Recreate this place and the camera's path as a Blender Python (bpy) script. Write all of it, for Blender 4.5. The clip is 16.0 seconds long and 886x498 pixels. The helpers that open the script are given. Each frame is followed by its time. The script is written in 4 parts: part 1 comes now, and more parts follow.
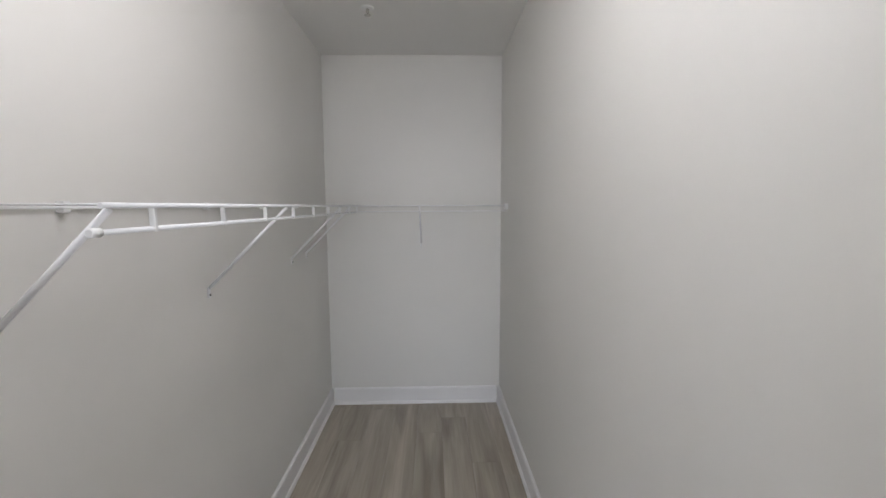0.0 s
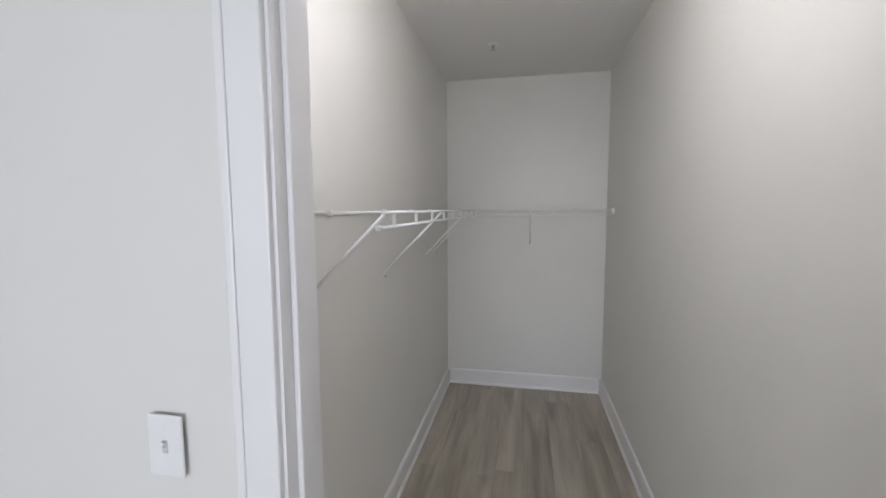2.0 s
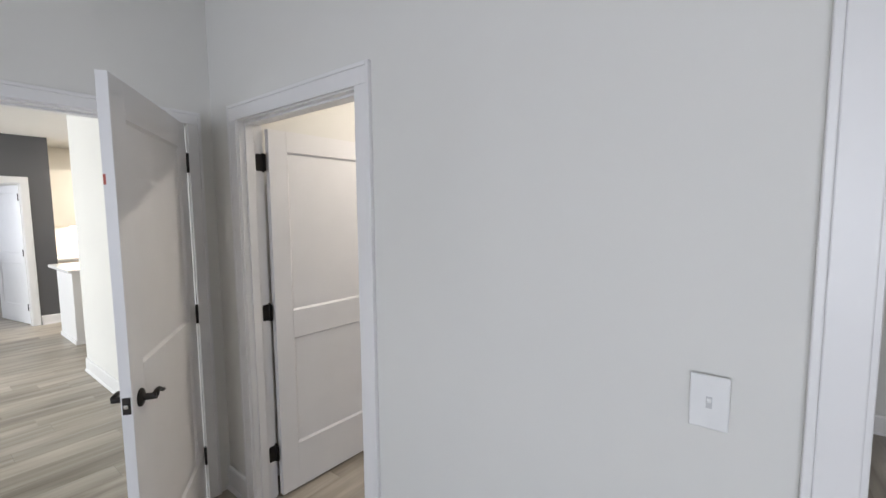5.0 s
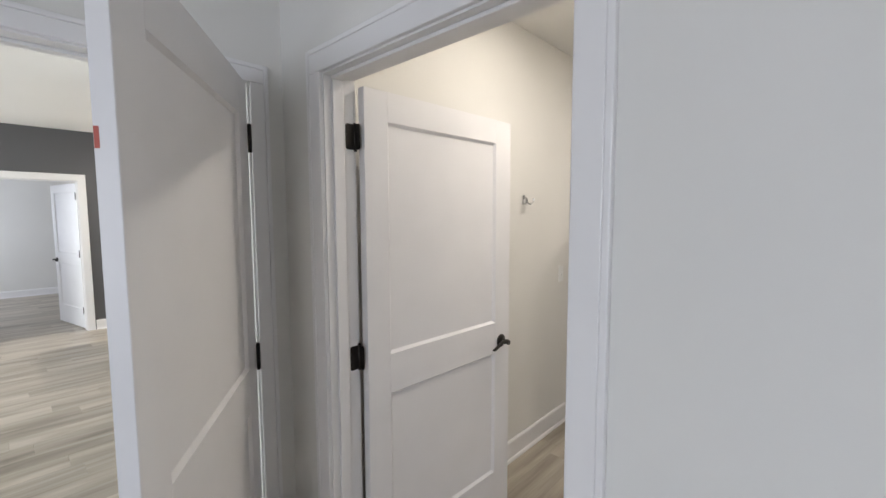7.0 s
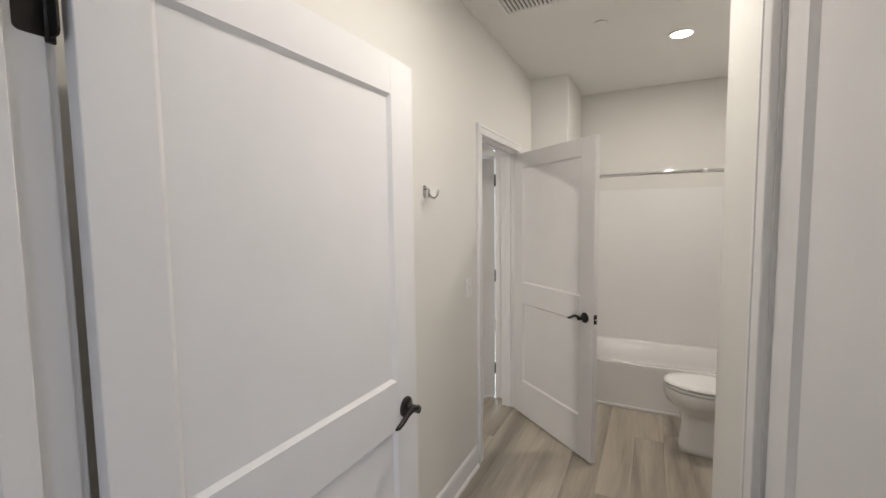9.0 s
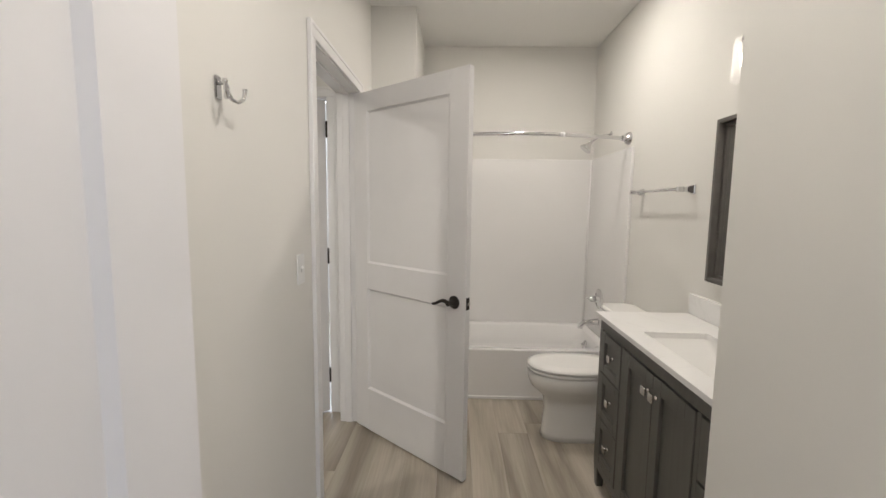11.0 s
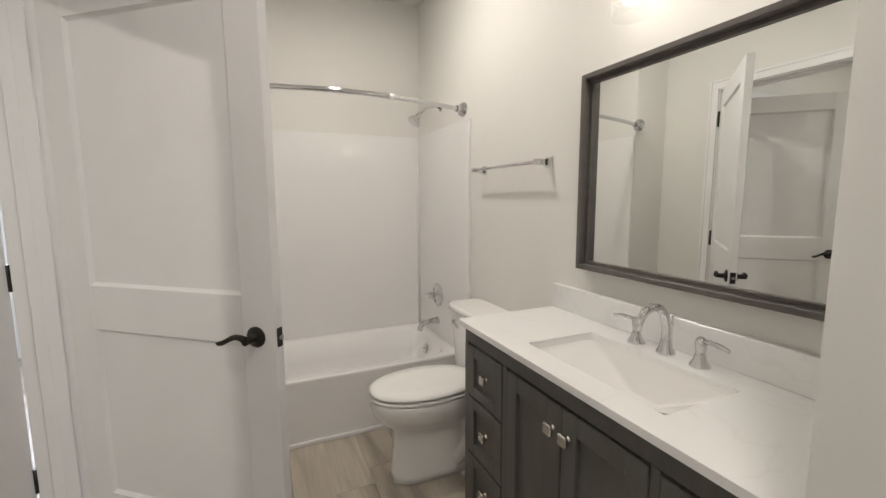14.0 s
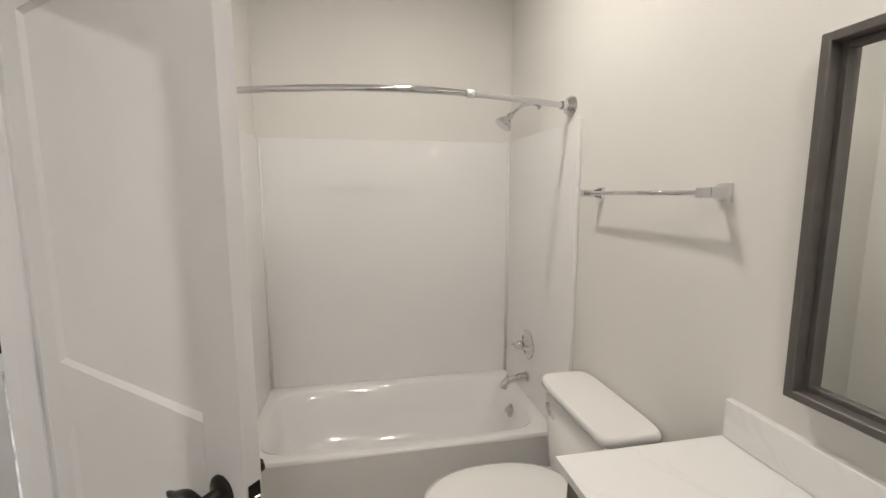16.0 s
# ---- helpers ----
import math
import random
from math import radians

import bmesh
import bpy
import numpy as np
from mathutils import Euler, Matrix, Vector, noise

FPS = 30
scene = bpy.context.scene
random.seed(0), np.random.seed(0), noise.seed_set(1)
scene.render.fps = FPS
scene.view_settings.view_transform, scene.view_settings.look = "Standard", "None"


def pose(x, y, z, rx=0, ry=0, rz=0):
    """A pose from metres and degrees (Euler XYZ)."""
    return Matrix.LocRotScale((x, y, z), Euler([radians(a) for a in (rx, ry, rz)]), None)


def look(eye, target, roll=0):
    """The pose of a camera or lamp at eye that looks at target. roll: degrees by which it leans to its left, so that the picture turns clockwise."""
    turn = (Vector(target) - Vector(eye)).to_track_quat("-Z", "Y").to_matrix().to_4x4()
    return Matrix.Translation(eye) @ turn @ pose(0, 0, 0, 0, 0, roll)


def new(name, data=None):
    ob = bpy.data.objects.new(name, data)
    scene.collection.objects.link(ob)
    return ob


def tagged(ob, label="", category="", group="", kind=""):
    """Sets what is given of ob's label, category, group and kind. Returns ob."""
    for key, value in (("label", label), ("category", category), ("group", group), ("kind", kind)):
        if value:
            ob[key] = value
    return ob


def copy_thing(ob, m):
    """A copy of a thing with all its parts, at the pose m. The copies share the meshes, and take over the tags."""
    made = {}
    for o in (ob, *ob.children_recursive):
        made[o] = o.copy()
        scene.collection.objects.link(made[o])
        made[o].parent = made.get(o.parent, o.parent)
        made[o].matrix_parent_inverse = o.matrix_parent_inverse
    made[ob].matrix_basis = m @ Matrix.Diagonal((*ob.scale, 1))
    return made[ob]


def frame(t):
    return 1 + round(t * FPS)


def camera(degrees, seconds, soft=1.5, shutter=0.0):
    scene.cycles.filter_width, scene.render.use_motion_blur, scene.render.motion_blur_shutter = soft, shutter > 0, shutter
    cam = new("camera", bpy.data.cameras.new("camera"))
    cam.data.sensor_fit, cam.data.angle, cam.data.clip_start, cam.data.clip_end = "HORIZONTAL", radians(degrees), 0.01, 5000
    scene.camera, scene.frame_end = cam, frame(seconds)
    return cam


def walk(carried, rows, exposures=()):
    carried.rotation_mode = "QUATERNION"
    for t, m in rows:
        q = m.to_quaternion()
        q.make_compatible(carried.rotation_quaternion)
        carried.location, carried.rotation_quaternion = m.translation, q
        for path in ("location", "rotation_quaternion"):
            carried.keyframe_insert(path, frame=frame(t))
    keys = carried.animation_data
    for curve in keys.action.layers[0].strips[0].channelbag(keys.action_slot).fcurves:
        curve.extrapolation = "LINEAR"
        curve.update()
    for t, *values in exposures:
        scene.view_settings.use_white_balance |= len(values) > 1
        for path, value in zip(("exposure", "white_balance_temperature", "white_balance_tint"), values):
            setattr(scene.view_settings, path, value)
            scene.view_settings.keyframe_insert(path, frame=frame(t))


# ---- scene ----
cam = camera(93.5, 16.0)
PATH = [
    (0, (0.438, 0.408, 1.605), (0.487, 2.397, 1.4), -0.3),
    (0.5, (0.401, 0.344, 1.61), (0.372, 2.333, 1.407), -0.2),
    (1, (0.376, 0.217, 1.614), (0.234, 2.202, 1.416), -0.3),
    (1.5, (0.343, 0.079, 1.614), (0.076, 2.051, 1.418), -0.3),
    (2, (0.31, -0.038, 1.618), (-0.08, 1.915, 1.428), -0.3),
    (2.5, (0.29, -0.164, 1.619), (-0.233, 1.757, 1.429), -0.4),
    (3, (0.264, -0.278, 1.62), (-0.407, 1.597, 1.431), -0.5),
    (3.5, (0.173, -0.361, 1.623), (-0.642, 1.455, 1.438), -0.5),
    (4, (0.096, -0.372, 1.616), (-0.908, 1.348, 1.441), -0.6),
    (4.5, (-0.066, -0.455, 1.614), (-1.168, 1.204, 1.437), -0.5),
    (5, (-0.244, -0.451, 1.602), (-1.459, 1.128, 1.427), -0.5),
    (5.2, (-0.329, -0.432, 1.61), (-1.588, 1.112, 1.433), -0.3),
    (7.3, (-1.186, -0.072, 1.585), (-2.549, 1.382, 1.422), -0.2),
    (7.5, (-1.239, -0.014, 1.574), (-2.572, 1.469, 1.424), -0.4),
    (8, (-1.401, 0.125, 1.581), (-2.614, 1.708, 1.43), -0.3),
    (8.5, (-1.504, 0.272, 1.573), (-2.565, 1.961, 1.423), -0.5),
    (9, (-1.598, 0.449, 1.569), (-2.495, 2.23, 1.417), -0.7),
    (9.2, (-1.634, 0.51, 1.56), (-2.463, 2.324, 1.411), -0.8),
    (11.3, (-1.979, 1.211, 1.384), (-1.923, 3.199, 1.166), 0.4),
    (11.5, (-1.973, 1.265, 1.366), (-1.849, 3.249, 1.144), -0.0),
    (12, (-1.982, 1.406, 1.317), (-1.673, 3.369, 1.086), 0.1),
    (12.5, (-1.976, 1.524, 1.287), (-1.498, 3.452, 1.055), -0.0),
    (13, (-1.98, 1.615, 1.281), (-1.343, 3.496, 1.043), -0.1),
    (13.5, (-1.975, 1.698, 1.305), (-1.206, 3.529, 1.066), -0.1),
    (14, (-1.941, 1.774, 1.352), (-1.138, 3.589, 1.109), -0.3),
    (14.5, (-1.884, 1.886, 1.41), (-1.157, 3.732, 1.164), -0.5),
    (15, (-1.808, 2.018, 1.471), (-1.221, 3.914, 1.222), -0.6),
    (15.5, (-1.739, 2.164, 1.496), (-1.274, 4.093, 1.247), -0.6),
    (16, (-1.685, 2.339, 1.497), (-1.313, 4.287, 1.237), -0.1),
]
walk(cam, [(t, look(eye, target, roll)) for t, eye, target, roll in PATH],
     exposures=[(0, 0.42, 6500, 10), (1.5, 0.36, 6500, 10), (3.5, 0.12, 6500, 10), (5, 0.04, 6500, 10), (7.5, 0.02, 6450, 10), (9, -0.04, 6350, 10), (11.5, 0.06, 6350, 10), (16, 0.05, 6350, 10)])

# ---- light ----
world = bpy.data.worlds.new("sky")
scene.world = world
world.use_nodes = True
sky = world.node_tree.nodes.new("ShaderNodeTexSky")
sky.sky_type, sky.sun_disc = "NISHITA", False
sky.sun_elevation, sky.sun_rotation = radians(40), radians(200)
world.node_tree.links.new(sky.outputs[0], world.node_tree.nodes["Background"].inputs[0])
world.node_tree.nodes["Background"].inputs[1].default_value = 0.1


def area(name, m, sx, sy, watts, color, shape="RECTANGLE", spread=180):
    lamp = bpy.data.lights.new(name, "AREA")
    lamp.shape, lamp.size, lamp.size_y, lamp.energy, lamp.color = shape, sx, sy, watts, color
    lamp.spread = radians(spread)
    ob = new(name, lamp)
    ob.matrix_world = m
    return ob


def bulb(name, x, y, z, watts, color, size=0.03):
    lamp = bpy.data.lights.new(name, "POINT")
    lamp.energy, lamp.color, lamp.shadow_soft_size = watts, color, size
    ob = new(name, lamp)
    ob.location = (x, y, z)
    return ob


DAY, WARM = (0.80, 0.86, 1.0), (1.0, 0.915, 0.82)
area("bedroom_window_light", pose(0.2, -3.45, 1.5, 90, 0, 0), 2.6, 1.6, 74, DAY)
area("living_window_light", pose(-7.0, -3.95, 1.5, 90, 0, 0), 4.0, 1.8, 220, (0.9, 0.95, 1.0))
area("far_room_light", pose(-11.5, -2.0, 1.5, 90, 0, 0), 2.0, 1.5, 60, DAY)
# unseen fill under the hall ceiling, added to brighten the hall and its reflection
area("hall_fill", pose(-4.0, 2.2, 2.7), 0.15, 0.15, 26, (1, 0.92, 0.8), "DISK")
area("utility_room_light", pose(-3.4, 6.3, 1.6, -90, 0, 0), 1.6, 1.4, 90, DAY)
area("kitchen_light", pose(-8.2, 2.0, 2.72), 0.15, 0.15, 55, WARM, "DISK")
area("recessed_bath_light", pose(-1.46, 3.66, 2.728), 0.11, 0.11, 13, WARM, "DISK")
area("recessed_passage_light", pose(-1.75, 1.75, 2.728), 0.13, 0.13, 13.5, WARM, "DISK")
bulb("closet_bulb", 0.29, 1.12, 2.50, 10.5, (0.95, 0.94, 1.0), 0.04)
for by in (2.745, 2.445):
    bulb("vanity_bulb", -0.90, by, 1.95, 0.6, WARM)


# ---- materials ----
def mat(name, color, rough=0.5, metal=0.0, bump=0.0, bscale=200.0, vary=0.0, vscale=3.0, spec=0.5, coat=0.0):
    m = bpy.data.materials.new(name)
    m.use_nodes = True
    nt = m.node_tree
    p = nt.nodes["Principled BSDF"]
    p.inputs["Base Color"].default_value = (*color, 1)
    p.inputs["Roughness"].default_value = rough
    p.inputs["Metallic"].default_value = metal
    p.inputs["Specular IOR Level"].default_value = spec
    p.inputs["Coat Weight"].default_value = coat
    tc = nt.nodes.new("ShaderNodeTexCoord")
    if vary:
        n = nt.nodes.new("ShaderNodeTexNoise")
        n.inputs["Scale"].default_value, n.inputs["Detail"].default_value = vscale, 6
        nt.links.new(tc.outputs["Object"], n.inputs["Vector"])
        r = nt.nodes.new("ShaderNodeMapRange")
        r.inputs[1].default_value, r.inputs[2].default_value = 0.3, 0.7
        r.inputs[3].default_value, r.inputs[4].default_value = 1 - vary, 1 + vary
        nt.links.new(n.outputs[0], r.inputs[0])
        mx = nt.nodes.new("ShaderNodeVectorMath")
        mx.operation = "SCALE"
        mx.inputs[0].default_value = color
        nt.links.new(r.outputs[0], mx.inputs["Scale"])
        nt.links.new(mx.outputs[0], p.inputs["Base Color"])
        rr = nt.nodes.new("ShaderNodeMapRange")
        rr.inputs[3].default_value, rr.inputs[4].default_value = rough * 0.85, min(1, rough * 1.15)
        nt.links.new(n.outputs[0], rr.inputs[0])
        nt.links.new(rr.outputs[0], p.inputs["Roughness"])
    if bump:
        b = nt.nodes.new("ShaderNodeTexNoise")
        b.inputs["Scale"].default_value, b.inputs["Detail"].default_value = bscale, 3
        nt.links.new(tc.outputs["Object"], b.inputs["Vector"])
        bn = nt.nodes.new("ShaderNodeBump")
        bn.inputs["Strength"].default_value, bn.inputs["Distance"].default_value = bump, 0.002
        nt.links.new(b.outputs[0], bn.inputs["Height"])
        nt.links.new(bn.outputs[0], p.inputs["Normal"])
    return m


def ramp(nt, stops):
    r = nt.nodes.new("ShaderNodeValToRGB")
    while len(r.color_ramp.elements) < len(stops):
        r.color_ramp.elements.new(0.5)
    for e, (pos, c) in zip(r.color_ramp.elements, stops):
        e.position, e.color = pos, (*c, 1)
    return r


def plank_material():
    m = bpy.data.materials.new("grey_oak_vinyl_plank")
    m.use_nodes = True
    nt = m.node_tree
    L = nt.links.new
    p = nt.nodes["Principled BSDF"]
    info = nt.nodes.new("ShaderNodeObjectInfo")
    geo = nt.nodes.new("ShaderNodeNewGeometry")
    seed = nt.nodes.new("ShaderNodeMath")
    seed.operation = "ADD"
    L(info.outputs["Random"], seed.inputs[0])
    L(geo.outputs["Random Per Island"], seed.inputs[1])
    comb = nt.nodes.new("ShaderNodeVectorMath")
    comb.operation = "SCALE"
    comb.inputs[0].default_value = (37.0, 91.0, 13.0)
    L(seed.outputs[0], comb.inputs["Scale"])
    add = nt.nodes.new("ShaderNodeVectorMath")
    L(geo.outputs["Position"], add.inputs[0])
    L(comb.outputs[0], add.inputs[1])
    mp = nt.nodes.new("ShaderNodeMapping")
    mp.inputs["Scale"].default_value = (9.0, 0.9, 9.0)
    L(add.outputs[0], mp.inputs[0])
    n1 = nt.nodes.new("ShaderNodeTexNoise")
    n1.inputs["Scale"].default_value, n1.inputs["Detail"].default_value, n1.inputs["Distortion"].default_value = 1.0, 7, 0.6
    L(mp.outputs[0], n1.inputs["Vector"])
    mp2 = nt.nodes.new("ShaderNodeMapping")
    mp2.inputs["Scale"].default_value = (110.0, 4.0, 110.0)
    L(add.outputs[0], mp2.inputs[0])
    n2 = nt.nodes.new("ShaderNodeTexNoise")
    n2.inputs["Scale"].default_value, n2.inputs["Detail"].default_value = 1.0, 4
    L(mp2.outputs[0], n2.inputs["Vector"])
    r = ramp(nt, [(0.29, (0.205, 0.177, 0.142)), (0.49, (0.335, 0.297, 0.243)), (0.72, (0.45, 0.408, 0.348))])
    L(n1.outputs[0], r.inputs[0])
    fine = nt.nodes.new("ShaderNodeMapRange")
    fine.inputs[1].default_value, fine.inputs[2].default_value, fine.inputs[3].default_value, fine.inputs[4].default_value = 0.3, 0.7, 0.92, 1.07
    L(n2.outputs[0], fine.inputs[0])
    tone = nt.nodes.new("ShaderNodeMapRange")
    tone.inputs[2].default_value, tone.inputs[3].default_value, tone.inputs[4].default_value = 1.6, 0.80, 1.20
    L(seed.outputs[0], tone.inputs[0])
    mul = nt.nodes.new("ShaderNodeMath")
    mul.operation = "MULTIPLY"
    L(fine.outputs[0], mul.inputs[0])
    L(tone.outputs[0], mul.inputs[1])
    sc = nt.nodes.new("ShaderNodeVectorMath")
    sc.operation = "SCALE"
    L(r.outputs[0], sc.inputs[0])
    L(mul.outputs[0], sc.inputs["Scale"])
    L(sc.outputs[0], p.inputs["Base Color"])
    p.inputs["Roughness"].default_value = 0.42
    bn = nt.nodes.new("ShaderNodeBump")
    bn.inputs["Strength"].default_value, bn.inputs["Distance"].default_value = 0.25, 0.001
    L(n2.outputs[0], bn.inputs["Height"])
    L(bn.outputs[0], p.inputs["Normal"])
    return m


def quartz_material():
    m = mat("white_veined_quartz", (0.82, 0.81, 0.79), 0.18)
    nt = m.node_tree
    tc = nt.nodes.new("ShaderNodeTexCoord")
    n = nt.nodes.new("ShaderNodeTexNoise")
    n.inputs["Scale"].default_value, n.inputs["Detail"].default_value, n.inputs["Distortion"].default_value = 2.2, 8, 1.6
    nt.links.new(tc.outputs["Object"], n.inputs["Vector"])
    r = ramp(nt, [(0.484, (0.80, 0.795, 0.785)), (0.499, (0.765, 0.76, 0.748)), (0.501, (0.765, 0.76, 0.748)), (0.516, (0.80, 0.795, 0.785))])
    nt.links.new(n.outputs[0], r.inputs[0])
    nt.links.new(r.outputs[0], nt.nodes["Principled BSDF"].inputs["Base Color"])
    return m


def wood_paint_material():
    m = mat("charcoal_stained_wood", (0.06, 0.058, 0.05), 0.42)
    nt = m.node_tree
    tc = nt.nodes.new("ShaderNodeTexCoord")
    mp = nt.nodes.new("ShaderNodeMapping")
    mp.inputs["Scale"].default_value = (60, 60, 4)
    nt.links.new(tc.outputs["Object"], mp.inputs[0])
    n = nt.nodes.new("ShaderNodeTexNoise")
    n.inputs["Scale"].default_value, n.inputs["Detail"].default_value = 1.0, 5
    nt.links.new(mp.outputs[0], n.inputs["Vector"])
    r = ramp(nt, [(0.3, (0.086, 0.084, 0.075)), (0.7, (0.102, 0.100, 0.090))])
    nt.links.new(n.outputs[0], r.inputs[0])
    nt.links.new(r.outputs[0], nt.nodes["Principled BSDF"].inputs["Base Color"])
    return m


def glass_material(name, rough=0.0):
    m = bpy.data.materials.new(name)
    m.use_nodes = True
    p = m.node_tree.nodes["Principled BSDF"]
    p.inputs["Transmission Weight"].default_value, p.inputs["Roughness"].default_value, p.inputs["IOR"].default_value = 1.0, rough, 1.45
    return m


def shade_material():
    m = bpy.data.materials.new("seeded_glass_shade")
    m.use_nodes = True
    nt = m.node_tree
    tr, gl, mx = nt.nodes.new("ShaderNodeBsdfTransparent"), nt.nodes.new("ShaderNodeBsdfTranslucent"), nt.nodes.new("ShaderNodeMixShader")
    gl.inputs[0].default_value = (0.95, 0.95, 0.95, 1)
    mx.inputs[0].default_value = 0.06
    nt.links.new(tr.outputs[0], mx.inputs[1])
    nt.links.new(gl.outputs[0], mx.inputs[2])
    nt.links.new(mx.outputs[0], nt.nodes["Material Output"].inputs[0])
    return m


def glow(name, color, strength):
    m = bpy.data.materials.new(name)
    m.use_nodes = True
    p = m.node_tree.nodes["Principled BSDF"]
    p.inputs["Emission Color"].default_value, p.inputs["Emission Strength"].default_value = (*color, 1), strength
    return m


WALL = mat("greige_eggshell_paint", (0.738, 0.726, 0.692), 0.75, bump=0.05, bscale=320, vary=0.02, vscale=1.3)
CEIL = mat("flat_white_ceiling_paint", (0.80, 0.79, 0.765), 0.9, bump=0.1, bscale=250, vary=0.015, vscale=1.1)
TRIM = mat("white_semigloss_trim", (0.80, 0.79, 0.785), 0.35, bump=0.05, bscale=60, vary=0.02, vscale=4)
DOORM = mat("white_painted_door", (0.77, 0.76, 0.76), 0.4, bump=0.10, bscale=90, vary=0.02, vscale=5)
ACCENT = mat("dark_grey_accent_paint", (0.10, 0.10, 0.105), 0.7, bump=0.1, bscale=300, vary=0.04)
PLANK = plank_material()
SUB = mat("dark_subfloor", (0.13, 0.11, 0.09), 0.9, vary=0.1)
BRONZE = mat("oil_rubbed_bronze", (0.035, 0.031, 0.028), 0.38, 0.7, vary=0.25, vscale=30)
CHROME = mat("polished_chrome", (0.68, 0.68, 0.69), 0.05, 1.0)
NICKEL = mat("satin_nickel", (0.66, 0.64, 0.60), 0.22, 1.0, vary=0.05, vscale=40)
WIRE = mat("white_vinyl_coated_wire", (0.80, 0.80, 0.80), 0.38, vary=0.03, vscale=20)
PLASTIC = mat("white_plastic", (0.80, 0.80, 0.79), 0.35, vary=0.02, vscale=20)
SCREW_VENT_SHADE = mat("dark_screw_and_vent_shade", (0.02, 0.02, 0.02), 0.8)
PORC = mat("white_vitreous_china", (0.82, 0.81, 0.79), 0.1, vary=0.01, coat=0.4)
ACRYL = mat("white_acrylic", (0.83, 0.82, 0.81), 0.08, vary=0.012, vscale=2)
QUARTZ = quartz_material()
VANITY = wood_paint_material()
FRAMEM = mat("dark_grey_mirror_frame", (0.112, 0.102, 0.094), 0.42, 0.2, vary=0.12, vscale=25)
MIRROR = mat("silvered_mirror", (0.90, 0.92, 0.90), 0.0, 1.0)
SHADE = shade_material()
BULBM = glow("lit_bulb", (1.0, 0.88, 0.72), 5)
LENS = glow("lit_downlight_lens", (1.0, 0.90, 0.76), 14)
GLOBE = glow("lit_opal_glass", (0.97, 0.95, 0.98), 4)
PANE = glass_material("window_pane")
CABM = mat("cream_cabinet_paint", (0.76, 0.72, 0.64), 0.4, vary=0.02)
TILE = mat("cream_backsplash", (0.74, 0.70, 0.63), 0.3, vary=0.05, vscale=9)
RED = mat("red_sticker", (0.45, 0.08, 0.05), 0.5)


# ---- mesh helpers ----
def boxes(*spans):
    bm = bmesh.new()
    for x0, x1, y0, y1, z0, z1 in spans:
        m = Matrix.Translation(((x0 + x1) / 2, (y0 + y1) / 2, (z0 + z1) / 2)) @ Matrix.Diagonal((abs(x1 - x0), abs(y1 - y0), abs(z1 - z0), 1))
        bmesh.ops.create_cube(bm, size=1, matrix=m)
    return bm


def soft(bm, r=0.003, seg=2):
    bmesh.ops.bevel(bm, geom=bm.edges[:], offset=r, segments=seg, affect="EDGES", profile=0.5)
    return bm


def tube(points, radius, sides=10, caps=True):
    """A round bar along the points; radius may be one number or one for each point."""
    bm = bmesh.new()
    pts = [Vector(p) for p in points]
    rad = radius if isinstance(radius, (list, tuple)) else [radius] * len(pts)
    rings, side = [], None
    for i, p in enumerate(pts):
        d = (pts[min(i + 1, len(pts) - 1)] - pts[max(i - 1, 0)]).normalized()
        if side is None:
            side = d.orthogonal().normalized()
        side = (side - d * side.dot(d)).normalized()
        up = d.cross(side)
        rings.append([bm.verts.new(p + rad[i] * (math.cos(a) * side + math.sin(a) * up)) for a in (2 * math.pi * k / sides for k in range(sides))])
    for a, b in zip(rings, rings[1:]):
        for k in range(sides):
            bm.faces.new((a[k], a[(k + 1) % sides], b[(k + 1) % sides], b[k])).smooth = True
    if caps:
        bm.faces.new(rings[0][::-1])
        bm.faces.new(rings[-1])
    return bm


def loft(rings, smooth=True, cap_a=True, cap_b=True):
    bm = bmesh.new()
    vs = [[bm.verts.new(p) for p in ring] for ring in rings]
    n = len(vs[0])
    for a, b in zip(vs, vs[1:]):
        for k in range(n):
            bm.faces.new((a[k], a[(k + 1) % n], b[(k + 1) % n], b[k])).smooth = smooth
    if cap_a:
        bm.faces.new(vs[0][::-1])
    if cap_b:
        bm.faces.new(vs[-1])
    bmesh.ops.recalc_face_normals(bm, faces=bm.faces[:])
    return bm


def oval(cx, cy, z, rx, ry, n=32, power=2.0):
    out = []
    for k in range(n):
        a = 2 * math.pi * k / n
        c, s_ = math.cos(a), math.sin(a)
        out.append((cx + rx * math.copysign(abs(c) ** (2 / power), c), cy + ry * math.copysign(abs(s_) ** (2 / power), s_), z))
    return out


def disc(center, axis, profile, sides=20):
    """A turned piece: profile holds (distance along axis, radius)."""
    c, a = Vector(center), Vector(axis).normalized()
    return tube([c + a * d for d, _ in profile], [max(r, 0.0005) for _, r in profile], sides)


def part(name, bm, material, parent=None, label="", m=None):
    me = bpy.data.meshes.new(name)
    bm.to_mesh(me)
    bm.free()
    me.materials.append(material)
    ob = new(name, me)
    if parent is not None:
        ob.parent = parent
    if m is not None:
        ob.matrix_basis = m
    if label:
        tagged(ob, label)
    return ob


def thing(name, label, category, x=0, y=0, z=0, rz=0, group=""):
    ob = new(name)
    ob.empty_display_size = 0.1
    ob.matrix_basis = pose(x, y, z, 0, 0, rz)
    return tagged(ob, label, category, group)


def struct(name, bm, material, label, category):
    return tagged(part(name, bm, material), label, category, kind="structure")


